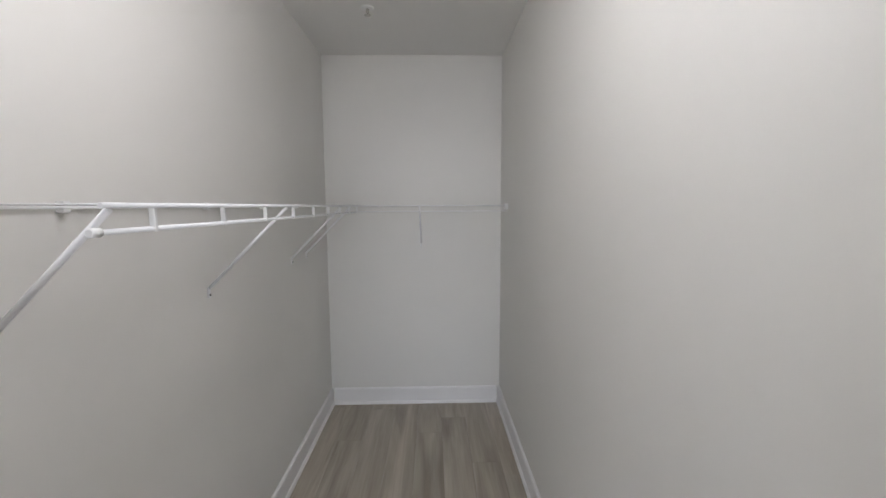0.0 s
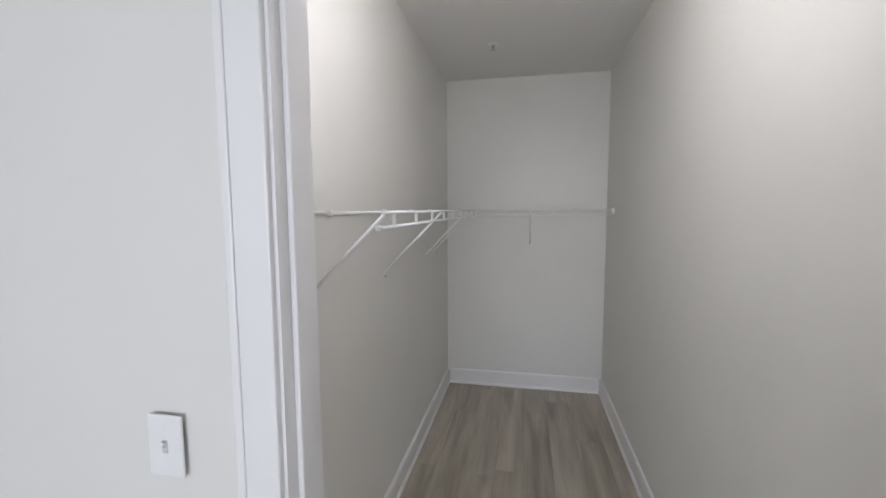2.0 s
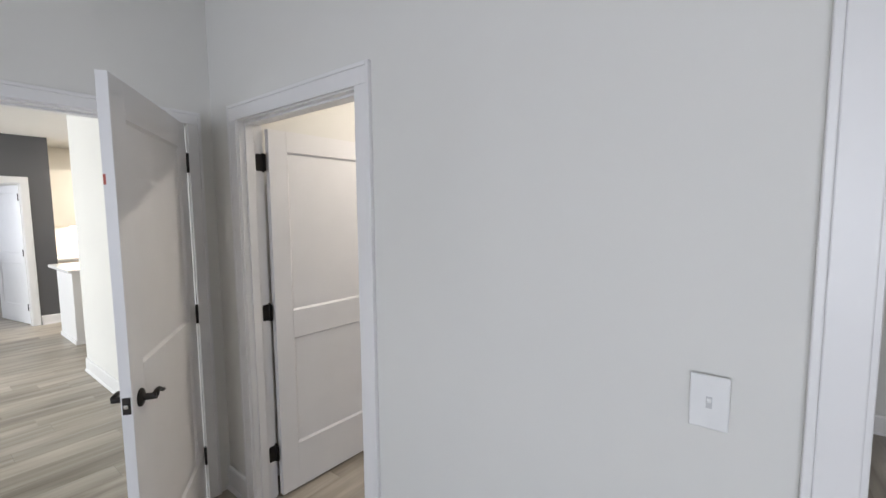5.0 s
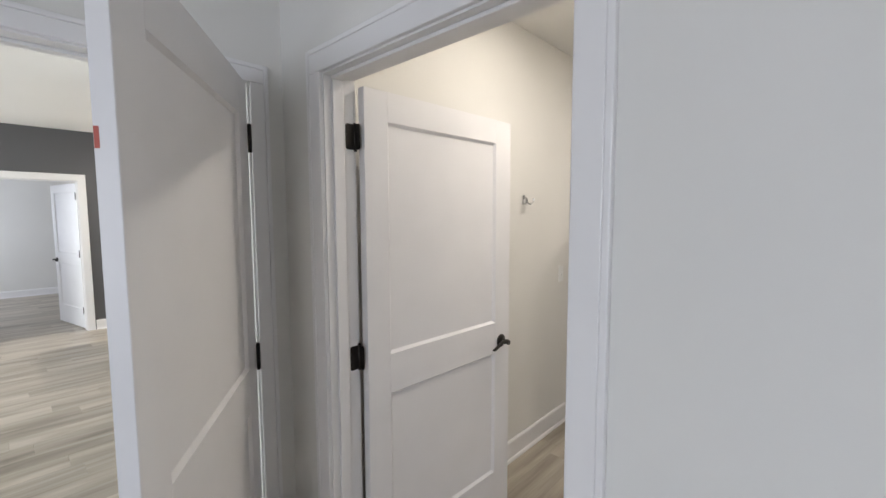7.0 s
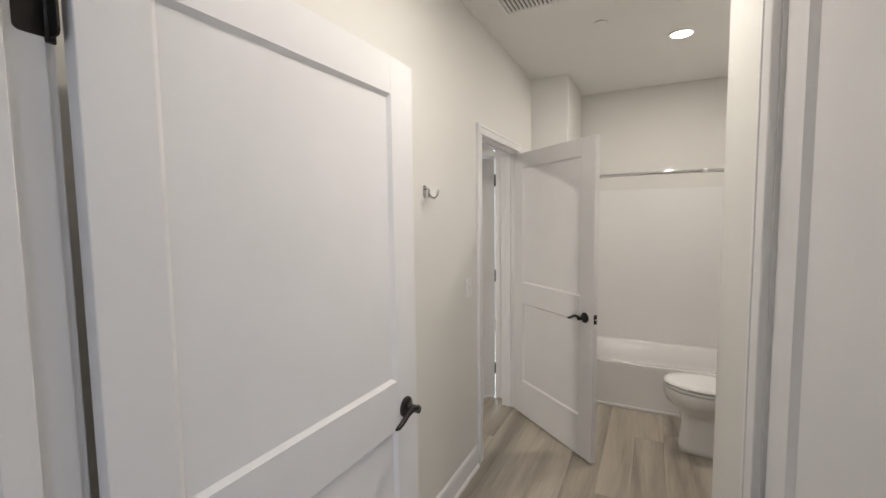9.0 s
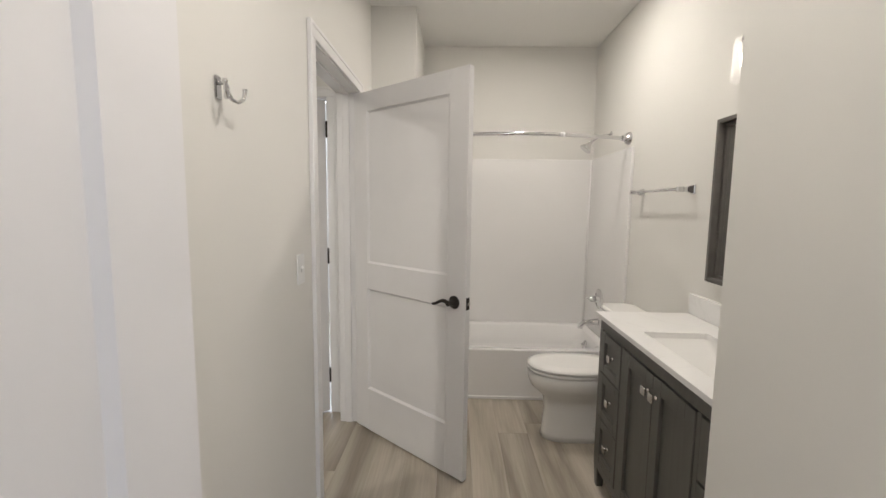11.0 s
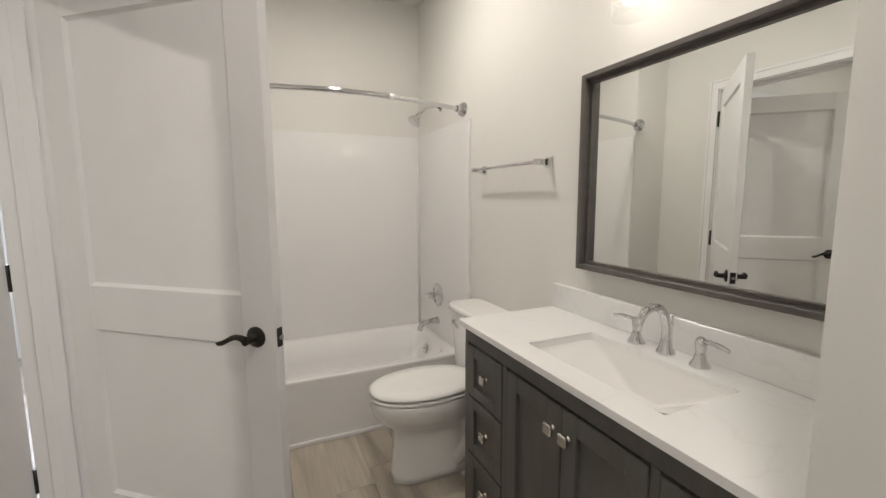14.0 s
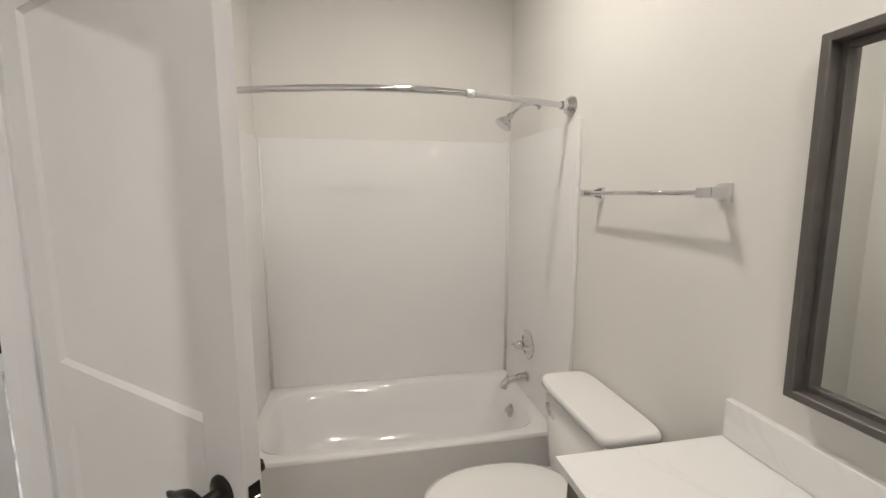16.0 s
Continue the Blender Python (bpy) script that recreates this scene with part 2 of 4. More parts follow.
# ---- walls and ceilings ----
H = 2.74
BEDY, BATHY, CLY = 0.565, 0.738, 0.682          # the two faces of the wall with the bathroom and closet doors
CX0, CX1, CY1 = -0.393, 0.976, 3.697
BX0, BX1, BY1 = -2.56, -0.79, 4.815
HEAD = 2.085
BWY = 0.626                                     # bedroom face beside the bathroom door
north = boxes((-2.66, -2.385, BWY, BATHY, 0, H), (-2.385, -1.458, BWY, BATHY, HEAD, H), (-1.458, -1.39, BWY, BATHY, 0, H),
              (-0.10, 0.89, BEDY, CLY, HEAD, H), (0.89, 3.2, BEDY, CLY, 0, H))
lo, hi = ([north.verts.new((x, y, z)) for x, y in ((-1.39, BWY), (-0.10, BEDY), (-0.10, CLY), (BX1, CLY), (BX1, BATHY), (-1.39, BATHY))] for z in (0, H))
north.faces.new(lo[::-1])
north.faces.new(hi)
for k in range(6):
    north.faces.new((lo[k], lo[(k + 1) % 6], hi[(k + 1) % 6], hi[k]))
bmesh.ops.recalc_face_normals(north, faces=north.faces[:])
struct("wall_bedroom_north", north, WALL, "pale greige painted wall with two door openings", "wall")
struct("wall_bedroom_west", boxes((-2.79, -2.66, 0.512, BATHY, 0, H), (-2.79, -2.66, -0.43, 0.512, HEAD, H), (-2.79, -2.66, -3.6, -0.43, 0, H)),
       WALL, "pale greige painted wall with entry door opening", "wall")
struct("wall_bedroom_east", boxes((3.2, 3.35, -3.6, BATHY, 0, H)), WALL, "pale greige painted bedroom wall", "wall")
struct("wall_bedroom_south", boxes((-2.66, -1.1, -3.6, -3.5, 0, H), (1.5, 3.2, -3.6, -3.5, 0, H), (-1.1, 1.5, -3.6, -3.5, 0, 0.7), (-1.1, 1.5, -3.6, -3.5, 2.3, H)),
       WALL, "pale greige painted wall with a window", "wall")
struct("wall_closet_west", boxes((BX1, CX0, CLY, 5.0, 0, H)), WALL, "greige painted wall between closet and bathroom", "wall")
struct("wall_closet_east", boxes((CX1, CX1 + 0.12, CLY, CY1 + 0.12, 0, H)), WALL, "greige painted closet side wall", "wall")
struct("wall_closet_back", boxes((CX0, CX1, CY1, CY1 + 0.12, 0, H)), WALL, "greige painted closet back wall", "wall")
struct("wall_bathroom_stub", boxes((-1.405, -1.265, BATHY, 0.85, 0, H), (-1.405, -1.265, 0.85, 1.395, HEAD, H), (-1.405, -1.265, 1.395, 2.0, 0, H), (-1.265, BX1, 1.88, 2.0, 0, H)), WALL, "greige painted wall with a linen closet beside the vanity", "wall")
struct("wall_bathroom_back", boxes((-2.69, BX1, BY1, 5.0, 0, H)), WALL, "greige painted wall above the bathtub", "wall")
struct("wall_bathroom_west", boxes((-2.69, BX0, BATHY, 2.865, 0, H), (-2.69, BX0, 2.865, 3.70, HEAD, H), (-2.69, BX0, 3.70, BY1, 0, H), (BX0, -2.252, 4.09, BY1, 0, H)),
       WALL, "greige painted bathroom wall with hall door opening", "wall")
struct("wall_living_north", boxes((-5.75, -2.79, 0.63, 0.75, 0, H)), WALL, "white painted wall end beside the living room", "wall")
struct("wall_hall_north", boxes((-2.77, -2.69, 3.81, 3.93, 0, H), (-3.60, -2.77, 3.81, 3.93, HEAD, H), (-5.9, -3.60, 3.81, 3.93, 0, H)), WALL, "white painted hall wall with a door opening", "wall")
struct("wall_hall_west", boxes((-5.75, -5.63, 0.75, 3.81, 0, H)), WALL, "white painted hall end wall", "wall")
struct("wall_utility_room", boxes((-5.9, -5.8, 3.93, 6.5, 0, H), (-5.8, -2.1, 6.4, 6.5, 0, H), (-2.2, -2.1, 5.0, 6.4, 0, H), (-2.69, -2.1, 5.0, 5.1, 0, H)), WALL, "white painted walls of a small room", "wall")
struct("wall_accent", boxes((-8.75, -8.62, 0.64, 0.95, 0, H), (-8.75, -8.62, -0.34, 0.64, HEAD, H), (-8.75, -8.62, -4.0, -0.34, 0, H)), ACCENT, "dark grey accent wall with a white door frame", "wall")
struct("wall_kitchen", boxes((-9.85, -9.7, 0.97, 6.5, 0, H), (-9.85, -8.75, 0.83, 0.95, 0, H), (-9.7, -5.9, 6.4, 6.5, 0, H)), CABM, "cream painted kitchen wall", "wall")
struct("wall_living_south", boxes((-12.6, -9.2, -4.1, -4.0, 0, H), (-4.8, -2.85, -4.1, -4.0, 0, H), (-9.2, -4.8, -4.1, -4.0, 0, 0.5), (-9.2, -4.8, -4.1, -4.0, 2.4, H), (-2.95, -2.85, -4.0, -3.6, 0, H)),
       WALL, "white painted living room wall with a window", "wall")
struct("wall_far_room", boxes((-12.9, -12.8, -4.0, 2.0, 0, H), (-12.8, -9.85, 1.9, 2.0, 0, H)), WALL, "white painted wall of a far room", "wall")
struct("ceiling_bedroom", boxes((-2.85, 3.35, -3.6, BEDY + 0.08, H, H + 0.1)), CEIL, "flat white bedroom ceiling", "ceiling")
struct("ceiling_closet", boxes((CX0 - 0.1, 1.1, BEDY + 0.08, 4.0, H, H + 0.1)), CEIL, "flat white closet ceiling", "ceiling")
struct("ceiling_bathroom", boxes((-2.69, CX0 - 0.1, BEDY + 0.08, 5.0, H, H + 0.1)), CEIL, "flat off-white bathroom ceiling", "ceiling")
struct("ceiling_living", boxes((-12.9, -2.85, -4.1, 0.76, H, H + 0.1), (-12.9, -2.69, 0.76, 6.5, H, H + 0.1), (-2.69, -2.1, 5.0, 6.5, H, H + 0.1)), CEIL, "flat white living room ceiling", "ceiling")


# ---- trim ----
def baseboard(ax, a, b, face, side):
    """A board with a shoe strip: it runs along ax from a to b on the wall plane at face, and stands out to side."""
    bm = bmesh.new()
    prof = [(0, 0), (0.026, 0), (0.026, 0.008), (0.021, 0.018), (0.0145, 0.022), (0.0145, 0.122), (0.010, 0.132), (0.004, 0.135), (0, 0.135)]
    ends = []
    for v in (a, b):
        ends.append([bm.verts.new((v, face + side * d, z) if ax == "x" else (face + side * d, v, z)) for d, z in prof])
    n = len(prof)
    for k in range(n):
        bm.faces.new((ends[0][k], ends[0][(k + 1) % n], ends[1][(k + 1) % n], ends[1][k]))
    bm.faces.new(ends[0][::-1])
    bm.faces.new(ends[1])
    bmesh.ops.recalc_face_normals(bm, faces=bm.faces[:])
    return struct("baseboard", bm, TRIM, "white painted baseboard with shoe moulding", "baseboard")


baseboard("y", CLY, CY1, CX0, 1)
baseboard("y", CLY, CY1, CX1, -1)
baseboard("x", CX0 + 0.026, CX1 - 0.026, CY1, -1)
skirt = baseboard("x", 0, 1.215, 0, -1)
skirt.matrix_basis = pose(-1.385, BWY, 0, 0, 0, math.degrees(math.atan2(BEDY - BWY, 1.29)))
baseboard("x", -2.66, -2.455, BWY, -1)
baseboard("y", -3.5, -0.50, -2.66, 1)
baseboard("y", BATHY, 2.79, BX0, 1)
baseboard("y", 3.775, 4.05, BX0, 1)
baseboard("y", 1.462, 2.0, -1.405, -1)
baseboard("y", 3.18, 4.03, BX1, -1)
baseboard("x", -5.75, -2.88, 0.63, -1)
baseboard("y", 0.63, 0.75, -5.75, -1)
baseboard("y", 0.72, 0.95, -8.62, 1)
baseboard("y", -4.0, -0.43, -8.62, 1)
baseboard("y", -4.0, 1.9, -12.8, 1)


def door_frame(name, ax, a, b, f0, f1, label, sides=(1, 1), cw=0.085, gap=0.02):
    """Jambs, head and stops of an opening from a to b along ax in a wall between f0 and f1, with a casing on the faces named in sides."""
    top = HEAD - gap
    def s(u0, u1, v0, v1, z0, z1):
        return (u0, u1, v0, v1, z0, z1) if ax == "x" else (v0, v1, u0, u1, z0, z1)
    fr = tagged(new(name), label, "door frame", kind="structure")
    part("jamb", boxes(s(a - gap, a, f0 - 0.002, f1 + 0.002, 0, top)), TRIM, fr)
    part("jamb", boxes(s(b, b + gap, f0 - 0.002, f1 + 0.002, 0, top)), TRIM, fr)
    part("head_jamb", boxes(s(a - gap, b + gap, f0 - 0.002, f1 + 0.002, top, HEAD)), TRIM, fr)
    mid = (f0 + f1) / 2
    part("door_stop", soft(boxes(s(a, a + 0.011, mid - 0.03, mid + 0.012, 0, top - 0.011)), 0.002, 1), TRIM, fr)
    part("door_stop", soft(boxes(s(b - 0.011, b, mid - 0.03, mid + 0.012, 0, top - 0.011)), 0.002, 1), TRIM, fr)
    part("door_stop", soft(boxes(s(a, b, mid - 0.03, mid + 0.012, top - 0.011, top)), 0.002, 1), TRIM, fr)
    for face, d, on in ((f0, -1, sides[0]), (f1, 1, sides[1])):
        if not on:
            continue
        r = 0.006
        v0, v1 = sorted((face, face + d * 0.016))
        w0, w1 = sorted((face, face + d * 0.0185))
        for u0, u1, e0, e1 in ((a - r - cw, a - r, a - r - cw, a - r - cw + 0.016), (b + r, b + r + cw, b + r + cw - 0.016, b + r + cw)):
            i0, i1 = (e1, u1) if e0 == u0 else (u0, e0)
            part("casing", soft(boxes(s(i0, i1, v0, v1, 0, top + r)), 0.003), TRIM, fr)
            part("back_band", soft(boxes(s(e0, e1, w0, w1, 0, top + r + cw)), 0.003), TRIM, fr)
        part("head_casing", soft(boxes(s(a - r - cw + 0.016, b + r + cw - 0.016, v0, v1, top + r, top + r + cw - 0.016)), 0.003), TRIM, fr)
        part("back_band", soft(boxes(s(a - r - cw + 0.016, b + r + cw - 0.016, w0, w1, top + r + cw - 0.016, top + r + cw)), 0.003), TRIM, fr)
    return fr


bath_frame = door_frame("door_frame_bathroom", "x", -2.365, -1.478, BWY, BATHY, "white painted bathroom door frame with flat casing", cw=0.08)
closet_frame = door_frame("door_frame_closet", "x", -0.08, 0.87, BEDY, CLY, "white painted closet door frame with flat casing", cw=0.08)
part("strike_plate", soft(boxes((-0.081, -0.0785, BEDY + 0.004, BEDY + 0.034, 0.915, 0.985)), 0.0008, 1), BRONZE, closet_frame)
part("strike_plate", soft(boxes((-1.4795, -1.477, BATHY - 0.034, BATHY - 0.002, 0.915, 0.985)), 0.0008, 1), BRONZE, bath_frame)
door_frame("door_frame_entry", "y", -0.41, 0.492, -2.79, -2.66, "white painted bedroom entry door frame", cw=0.066)
door_frame("door_frame_hall", "y", 2.885, 3.68, -2.69, BX0, "white painted hall door frame with flat casing", sides=(0, 1), cw=0.06)
door_frame("door_frame_linen", "y", 0.87, 1.375, -1.405, -1.265, "white painted linen closet door frame", sides=(1, 0), cw=0.08)
door_frame("door_frame_utility", "x", -3.58, -2.79, 3.81, 3.93, "white painted door frame off the hall", cw=0.06)
door_frame("door_frame_far", "y", -0.32, 0.62, -8.75, -8.62, "white painted door frame in the dark wall")


# ---- doors ----
def lever(side, w, t, parent, z):
    """A lever on one face: side -1 is the slab's far face, 1 the hinge pin's face."""
    y0 = 0 if side > 0 else -t
    x = w - 0.07
    hd = part("handle", disc((x, y0, z), (0, side, 0), [(0, 0.033), (0.004, 0.033), (0.008, 0.029), (0.011, 0.020), (0.014, 0.0125), (0.045, 0.0115), (0.052, 0.012)]), BRONZE, parent, "dark bronze door handle")
    pts = [(x - 0.115 * k / 10, y0 + side * (0.047 - 0.006 * (k / 10)), z + 0.004 + 0.010 * math.sin(k / 10 * 5.2) - 0.012 * (k / 10)) for k in range(11)]
    part("lever", tube(pts, [0.0115, 0.0105, 0.0095, 0.009, 0.0085, 0.008, 0.0078, 0.0078, 0.0075, 0.007, 0.003]), BRONZE, hd)


def rounded_plate(x0, x1, y0, y1, z0, z1, r=0.008):
    bm = boxes((x0, x1, y0, y1, z0, z1))
    far = [e for e in bm.edges if abs(e.verts[0].co.x - e.verts[1].co.x) > 1e-5 and e.verts[0].co.y < (y0 + y1) / 2]
    bmesh.ops.bevel(bm, geom=far, offset=r, segments=4, affect="EDGES", profile=0.5)
    return bm


def hinge(z, swing, parent, leaves=True, material=BRONZE):
    hg = part("hinge", tube([(0.0, 0.005, z - 0.05), (0.0, 0.005, z + 0.05)], 0.0075), material, parent, "black door hinge")
    if not leaves:
        return
    part("leaf", rounded_plate(-0.0022, 0.0012, -0.029, 0.004, z - 0.045, z + 0.045), material, hg)
    jb = rounded_plate(-0.004, -0.0005, -0.040, 0.004, z - 0.045, z + 0.045)
    bmesh.ops.rotate(jb, verts=jb.verts[:], cent=(0, 0, 0), matrix=Matrix.Rotation(radians(-swing), 3, "Z"))
    part("leaf", jb, material, hg)


def door(name, x, y, rz, w, swing, label, levers=(-1, 1), leaves=True, hz=0.935, h=2.035, t=0.035, x0=0.003):
    """Hinge pin at the origin, the slab along x with the pin's face at y = 0."""
    d = thing(name, label, "door", x, y, 0.012, rz)
    st, zt, zm1, zm0, zb = 0.118, 1.925, 1.045, 0.89, 0.265
    part("stile", soft(boxes((x0, st, -t, 0, 0, h)), 0.0015, 1), DOORM, d)
    part("stile", soft(boxes((w - st, w, -t, 0, 0, h)), 0.0015, 1), DOORM, d)
    for z0, z1 in ((0, zb), (zm0, zm1), (zt, h)):
        part("rail", boxes((st, w - st, -t, 0, z0, z1)), DOORM, d)
    for z0, z1 in ((zb, zm0), (zm1, zt)):
        pn = boxes((st - 0.001, w - st + 0.001, -t + 0.0105, -0.0105, z0 - 0.001, z1 + 0.001))
        part("panel", pn, DOORM, d)
        for ya, yb in ((-0.0105, -0.001), (-t + 0.0105, -t + 0.001)):
            bm = bmesh.new()
            o = [(st, z0), (w - st, z0), (w - st, z1), (st, z1)]
            i_ = [(st + 0.011, z0 + 0.011), (w - st - 0.011, z0 + 0.011), (w - st - 0.011, z1 - 0.011), (st + 0.011, z1 - 0.011)]
            A = [bm.verts.new((u, yb, v)) for u, v in o]
            B = [bm.verts.new((u, ya, v)) for u, v in i_]
            C = [bm.verts.new((u, ya, v)) for u, v in o]
            for k in range(4):
                bm.faces.new((A[k], A[(k + 1) % 4], B[(k + 1) % 4], B[k]))
                bm.faces.new((B[k], B[(k + 1) % 4], C[(k + 1) % 4], C[k]))
                bm.faces.new((C[k], C[(k + 1) % 4], A[(k + 1) % 4], A[k]))
            bmesh.ops.recalc_face_normals(bm, faces=bm.faces[:])
            part("sticking", bm, DOORM, d)
    for s_ in levers:
        lever(s_, w, t, d, hz)
    lp = part("latch_plate", soft(boxes((w - 0.0005, w + 0.002, -t / 2 - 0.0125, -t / 2 + 0.0125, hz - 0.03, hz + 0.03)), 0.0008, 1), BRONZE, d)
    part("latch_bolt", soft(boxes((w, w + 0.010, -t / 2 - 0.007, -t / 2 + 0.007, hz - 0.007, hz + 0.007)), 0.002), NICKEL, lp)
    for z in (0.25, 1.055, 1.86):
        hinge(z, swing, d, leaves)
    return d


door("bathroom_door", -2.363, 0.746, 88.2, 0.89, 88.2, "white two-panel bathroom door standing open, black hinges", hz=0.945, x0=0.014)
door("hall_door", -2.556, 3.672, -39.3, 0.862, 50, "white two-panel bathroom door standing half open", leaves=False, hz=0.918)
entry = door("entry_door", -2.654, 0.487, -34.8, 0.868, 55, "white two-panel bedroom door half open, bronze lever", h=2.055)
part("sticker", boxes((0.8675, 0.8686, -0.0335, -0.026, 1.69, 1.725)), RED, entry, "small red sticker")
door("linen_door", -1.401, 0.872, 90, 0.50, 0, "white two-panel linen closet door, closed", levers=(1,), leaves=False, hz=0.96)
door("utility_door", -2.792, 3.802, 223, 0.77, 43, "white two-panel door standing ajar off the hall")
door("far_door", -8.758, 0.615, 192, 0.93, 78, "white two-panel door open in the far room", levers=(1, -1))


# ---- closet ----
def sprinkler(x, y):
    s_ = thing("fire_sprinkler", "small white ceiling fire sprinkler with escutcheon", "sprinkler", x, y, H, group="ceiling sprinklers")
    part("escutcheon", disc((0, 0, 0), (0, 0, -1), [(0, 0.036), (0.004, 0.035), (0.008, 0.026), (0.009, 0.012)]), PLASTIC, s_)
    part("body", disc((0, 0, -0.008), (0, 0, -1), [(0, 0.010), (0.02, 0.009), (0.022, 0.004), (0.034, 0.004)]), NICKEL, s_)
    part("deflector", disc((0, 0, -0.04), (0, 0, -1), [(0, 0.019), (0.0025, 0.019)]), NICKEL, s_)


sprinkler(0.074, 2.94)
cs = thing("concealed_sprinkler", "flat white concealed sprinkler cover in the ceiling", "sprinkler", -1.91, 3.24, H)
part("cover_plate", disc((0, 0, 0), (0, 0, -1), [(0, 0.028), (0.003, 0.028), (0.006, 0.040), (0.008, 0.040), (0.0095, 0.034)], 24), CEIL, cs)
fix = thing("flush_ceiling_light", "small round flush ceiling light with opal globe, switched on", "ceiling light", 0.29, 1.12, H)
part("trim_ring", disc((0, 0, 0), (0, 0, -1), [(0, 0.10), (0.02, 0.10), (0.032, 0.09), (0.034, 0.07)]), PLASTIC, fix)
globe = part("globe", disc((0, 0, -0.034), (0, 0, -1), [(0, 0.07), (0.05, 0.10), (0.12, 0.115), (0.18, 0.10), (0.225, 0.05), (0.235, 0.01)], 28), GLOBE, fix, "opal white glass globe")
globe.visible_shadow = False


SZ, SY0, SX1 = 1.609, 1.082, -0.086


def wires(parent, spans, axis):
    """Thin cross wires of one shelf, all on one mesh."""
    n, length, x0, y0 = spans
    bm = tube([(0, 0, 0), (length, 0, 0), (length + 0.003, 0, -0.003)], 0.0016, 6) if axis == "x" else \
        tube([(0, 0, 0), (0, -length, 0), (0, -length - 0.003, -0.003)], 0.0016, 6)
    first = part("wire", bm, WIRE, parent)
    for k in range(n):
        ob = first if k == 0 else first.copy()
        if k:
            scene.collection.objects.link(ob)
        ob.location = (x0, y0 + 0.0254 * k, SZ + 0.002) if axis == "x" else (x0 + 0.0254 * k, y0, SZ + 0.002)


def brace(parent, wall, front):
    """A diagonal support with a flattened foot on the wall."""
    b = part("support_brace", tube([front, wall], 0.0062, 8), WIRE, parent)
    wx, wy, wz = wall
    dx, dy = (0.004, 0) if abs(front[0] - wx) > 0.05 else (0, -0.004)
    ft = soft(boxes((wx - 0.007 if not dx else wx - 0.003, wx + 0.007 if not dx else wx + 0.004, wy - 0.007 if dx else wy - 0.004, wy + 0.007 if dx else wy + 0.003, wz - 0.034, wz + 0.008)), 0.002, 1)
    part("foot", ft, WIRE, b)
    part("screw", disc((wx + dx, wy + dy, wz - 0.022), (1, 0, 0) if dx else (0, -1, 0), [(0, 0.004), (0.003, 0.003)], 8), SCREW_VENT_SHADE, b)


shelf = thing("wire_shelf", "white vinyl-coated wire closet shelf with hanging rail", "shelf", group="closet shelving")
wires(shelf, (int((CY1 - 0.02 - SY0) / 0.0254), SX1 - CX0 - 0.006, CX0 + 0.006, SY0 + 0.006), "x")
part("back_rod", tube([(CX0 + 0.008, SY0, SZ - 0.002), (CX0 + 0.008, CY1 - 0.01, SZ - 0.002)], 0.0032), WIRE, shelf)
part("middle_rod", tube([(CX0 + 0.155, SY0, SZ - 0.003), (CX0 + 0.155, CY1 - 0.01, SZ - 0.003)], 0.0026), WIRE, shelf)
part("front_rod", tube([(SX1, SY0, SZ), (SX1, CY1 - 0.32, SZ)], 0.0048), WIRE, shelf)
rail = part("hanging_rail", tube([(SX1 - 0.012, SY0 - 0.005, SZ - 0.044), (SX1 - 0.012, CY1 - 0.33, SZ - 0.044)], 0.0052, 10), WIRE, shelf)
part("end_cap", disc((SX1 - 0.012, SY0 - 0.012, SZ - 0.044), (0, 1, 0), [(0, 0.006), (0.003, 0.0085), (0.02, 0.0085)], 12), PLASTIC, rail)
for k in range(9):
    yy = SY0 + 0.14 + k * 0.27
    part("rail_hanger", soft(boxes((SX1 - 0.017, SX1 - 0.005, yy - 0.004, yy + 0.004, SZ - 0.05, SZ + 0.004)), 0.001, 1), PLASTIC, rail)
for yy in (1.105, 1.94, 2.85, 3.13):
    brace(shelf, (CX0 + 0.005, yy, 1.305), (SX1 - 0.004, yy, SZ - 0.006))
for yy in (SY0 + 0.003, 1.36, 1.95, 2.45, 2.95):
    c = soft(boxes((CX0, CX0 + 0.020, yy - 0.009, yy + 0.009, SZ - 0.014, SZ + 0.012)), 0.002)
    part("wall_clip", c, PLASTIC, shelf)
part("end_bracket", soft(boxes((CX0, CX0 + 0.013, SY0 - 0.010, SY0 + 0.012, SZ - 0.018, SZ + 0.010)), 0.003), PLASTIC, shelf)

shelf2 = thing("wire_shelf", "white wire closet shelf along the back wall", "shelf", group="closet shelving")
yb, xa = CY1 - 0.307, CX0 + 0.31
wires(shelf2, (int((CX1 - 0.012 - xa) / 0.0254), 0.295, xa + 0.006, CY1 - 0.008), "y")
part("back_rod", tube([(xa, CY1 - 0.008, SZ - 0.002), (CX1 - 0.004, CY1 - 0.008, SZ - 0.002)], 0.0032), WIRE, shelf2)
part("middle_rod", tube([(xa, CY1 - 0.155, SZ - 0.003), (CX1 - 0.004, CY1 - 0.155, SZ - 0.003)], 0.0026), WIRE, shelf2)
part("front_rod", tube([(xa - 0.02, yb, SZ), (CX1 - 0.004, yb, SZ)], 0.0042), WIRE, shelf2)
part("lip_rod", tube([(xa - 0.02, yb - 0.004, SZ - 0.040), (CX1 - 0.004, yb - 0.004, SZ - 0.040)], 0.0034), WIRE, shelf2)
part("end_bracket", soft(boxes((CX1 - 0.022, CX1, yb - 0.02, yb + 0.022, SZ - 0.03, SZ + 0.014)), 0.004), PLASTIC, shelf2)
brace(shelf2, (0.345, CY1 - 0.005, 1.315), (0.345, yb + 0.004, SZ - 0.006))


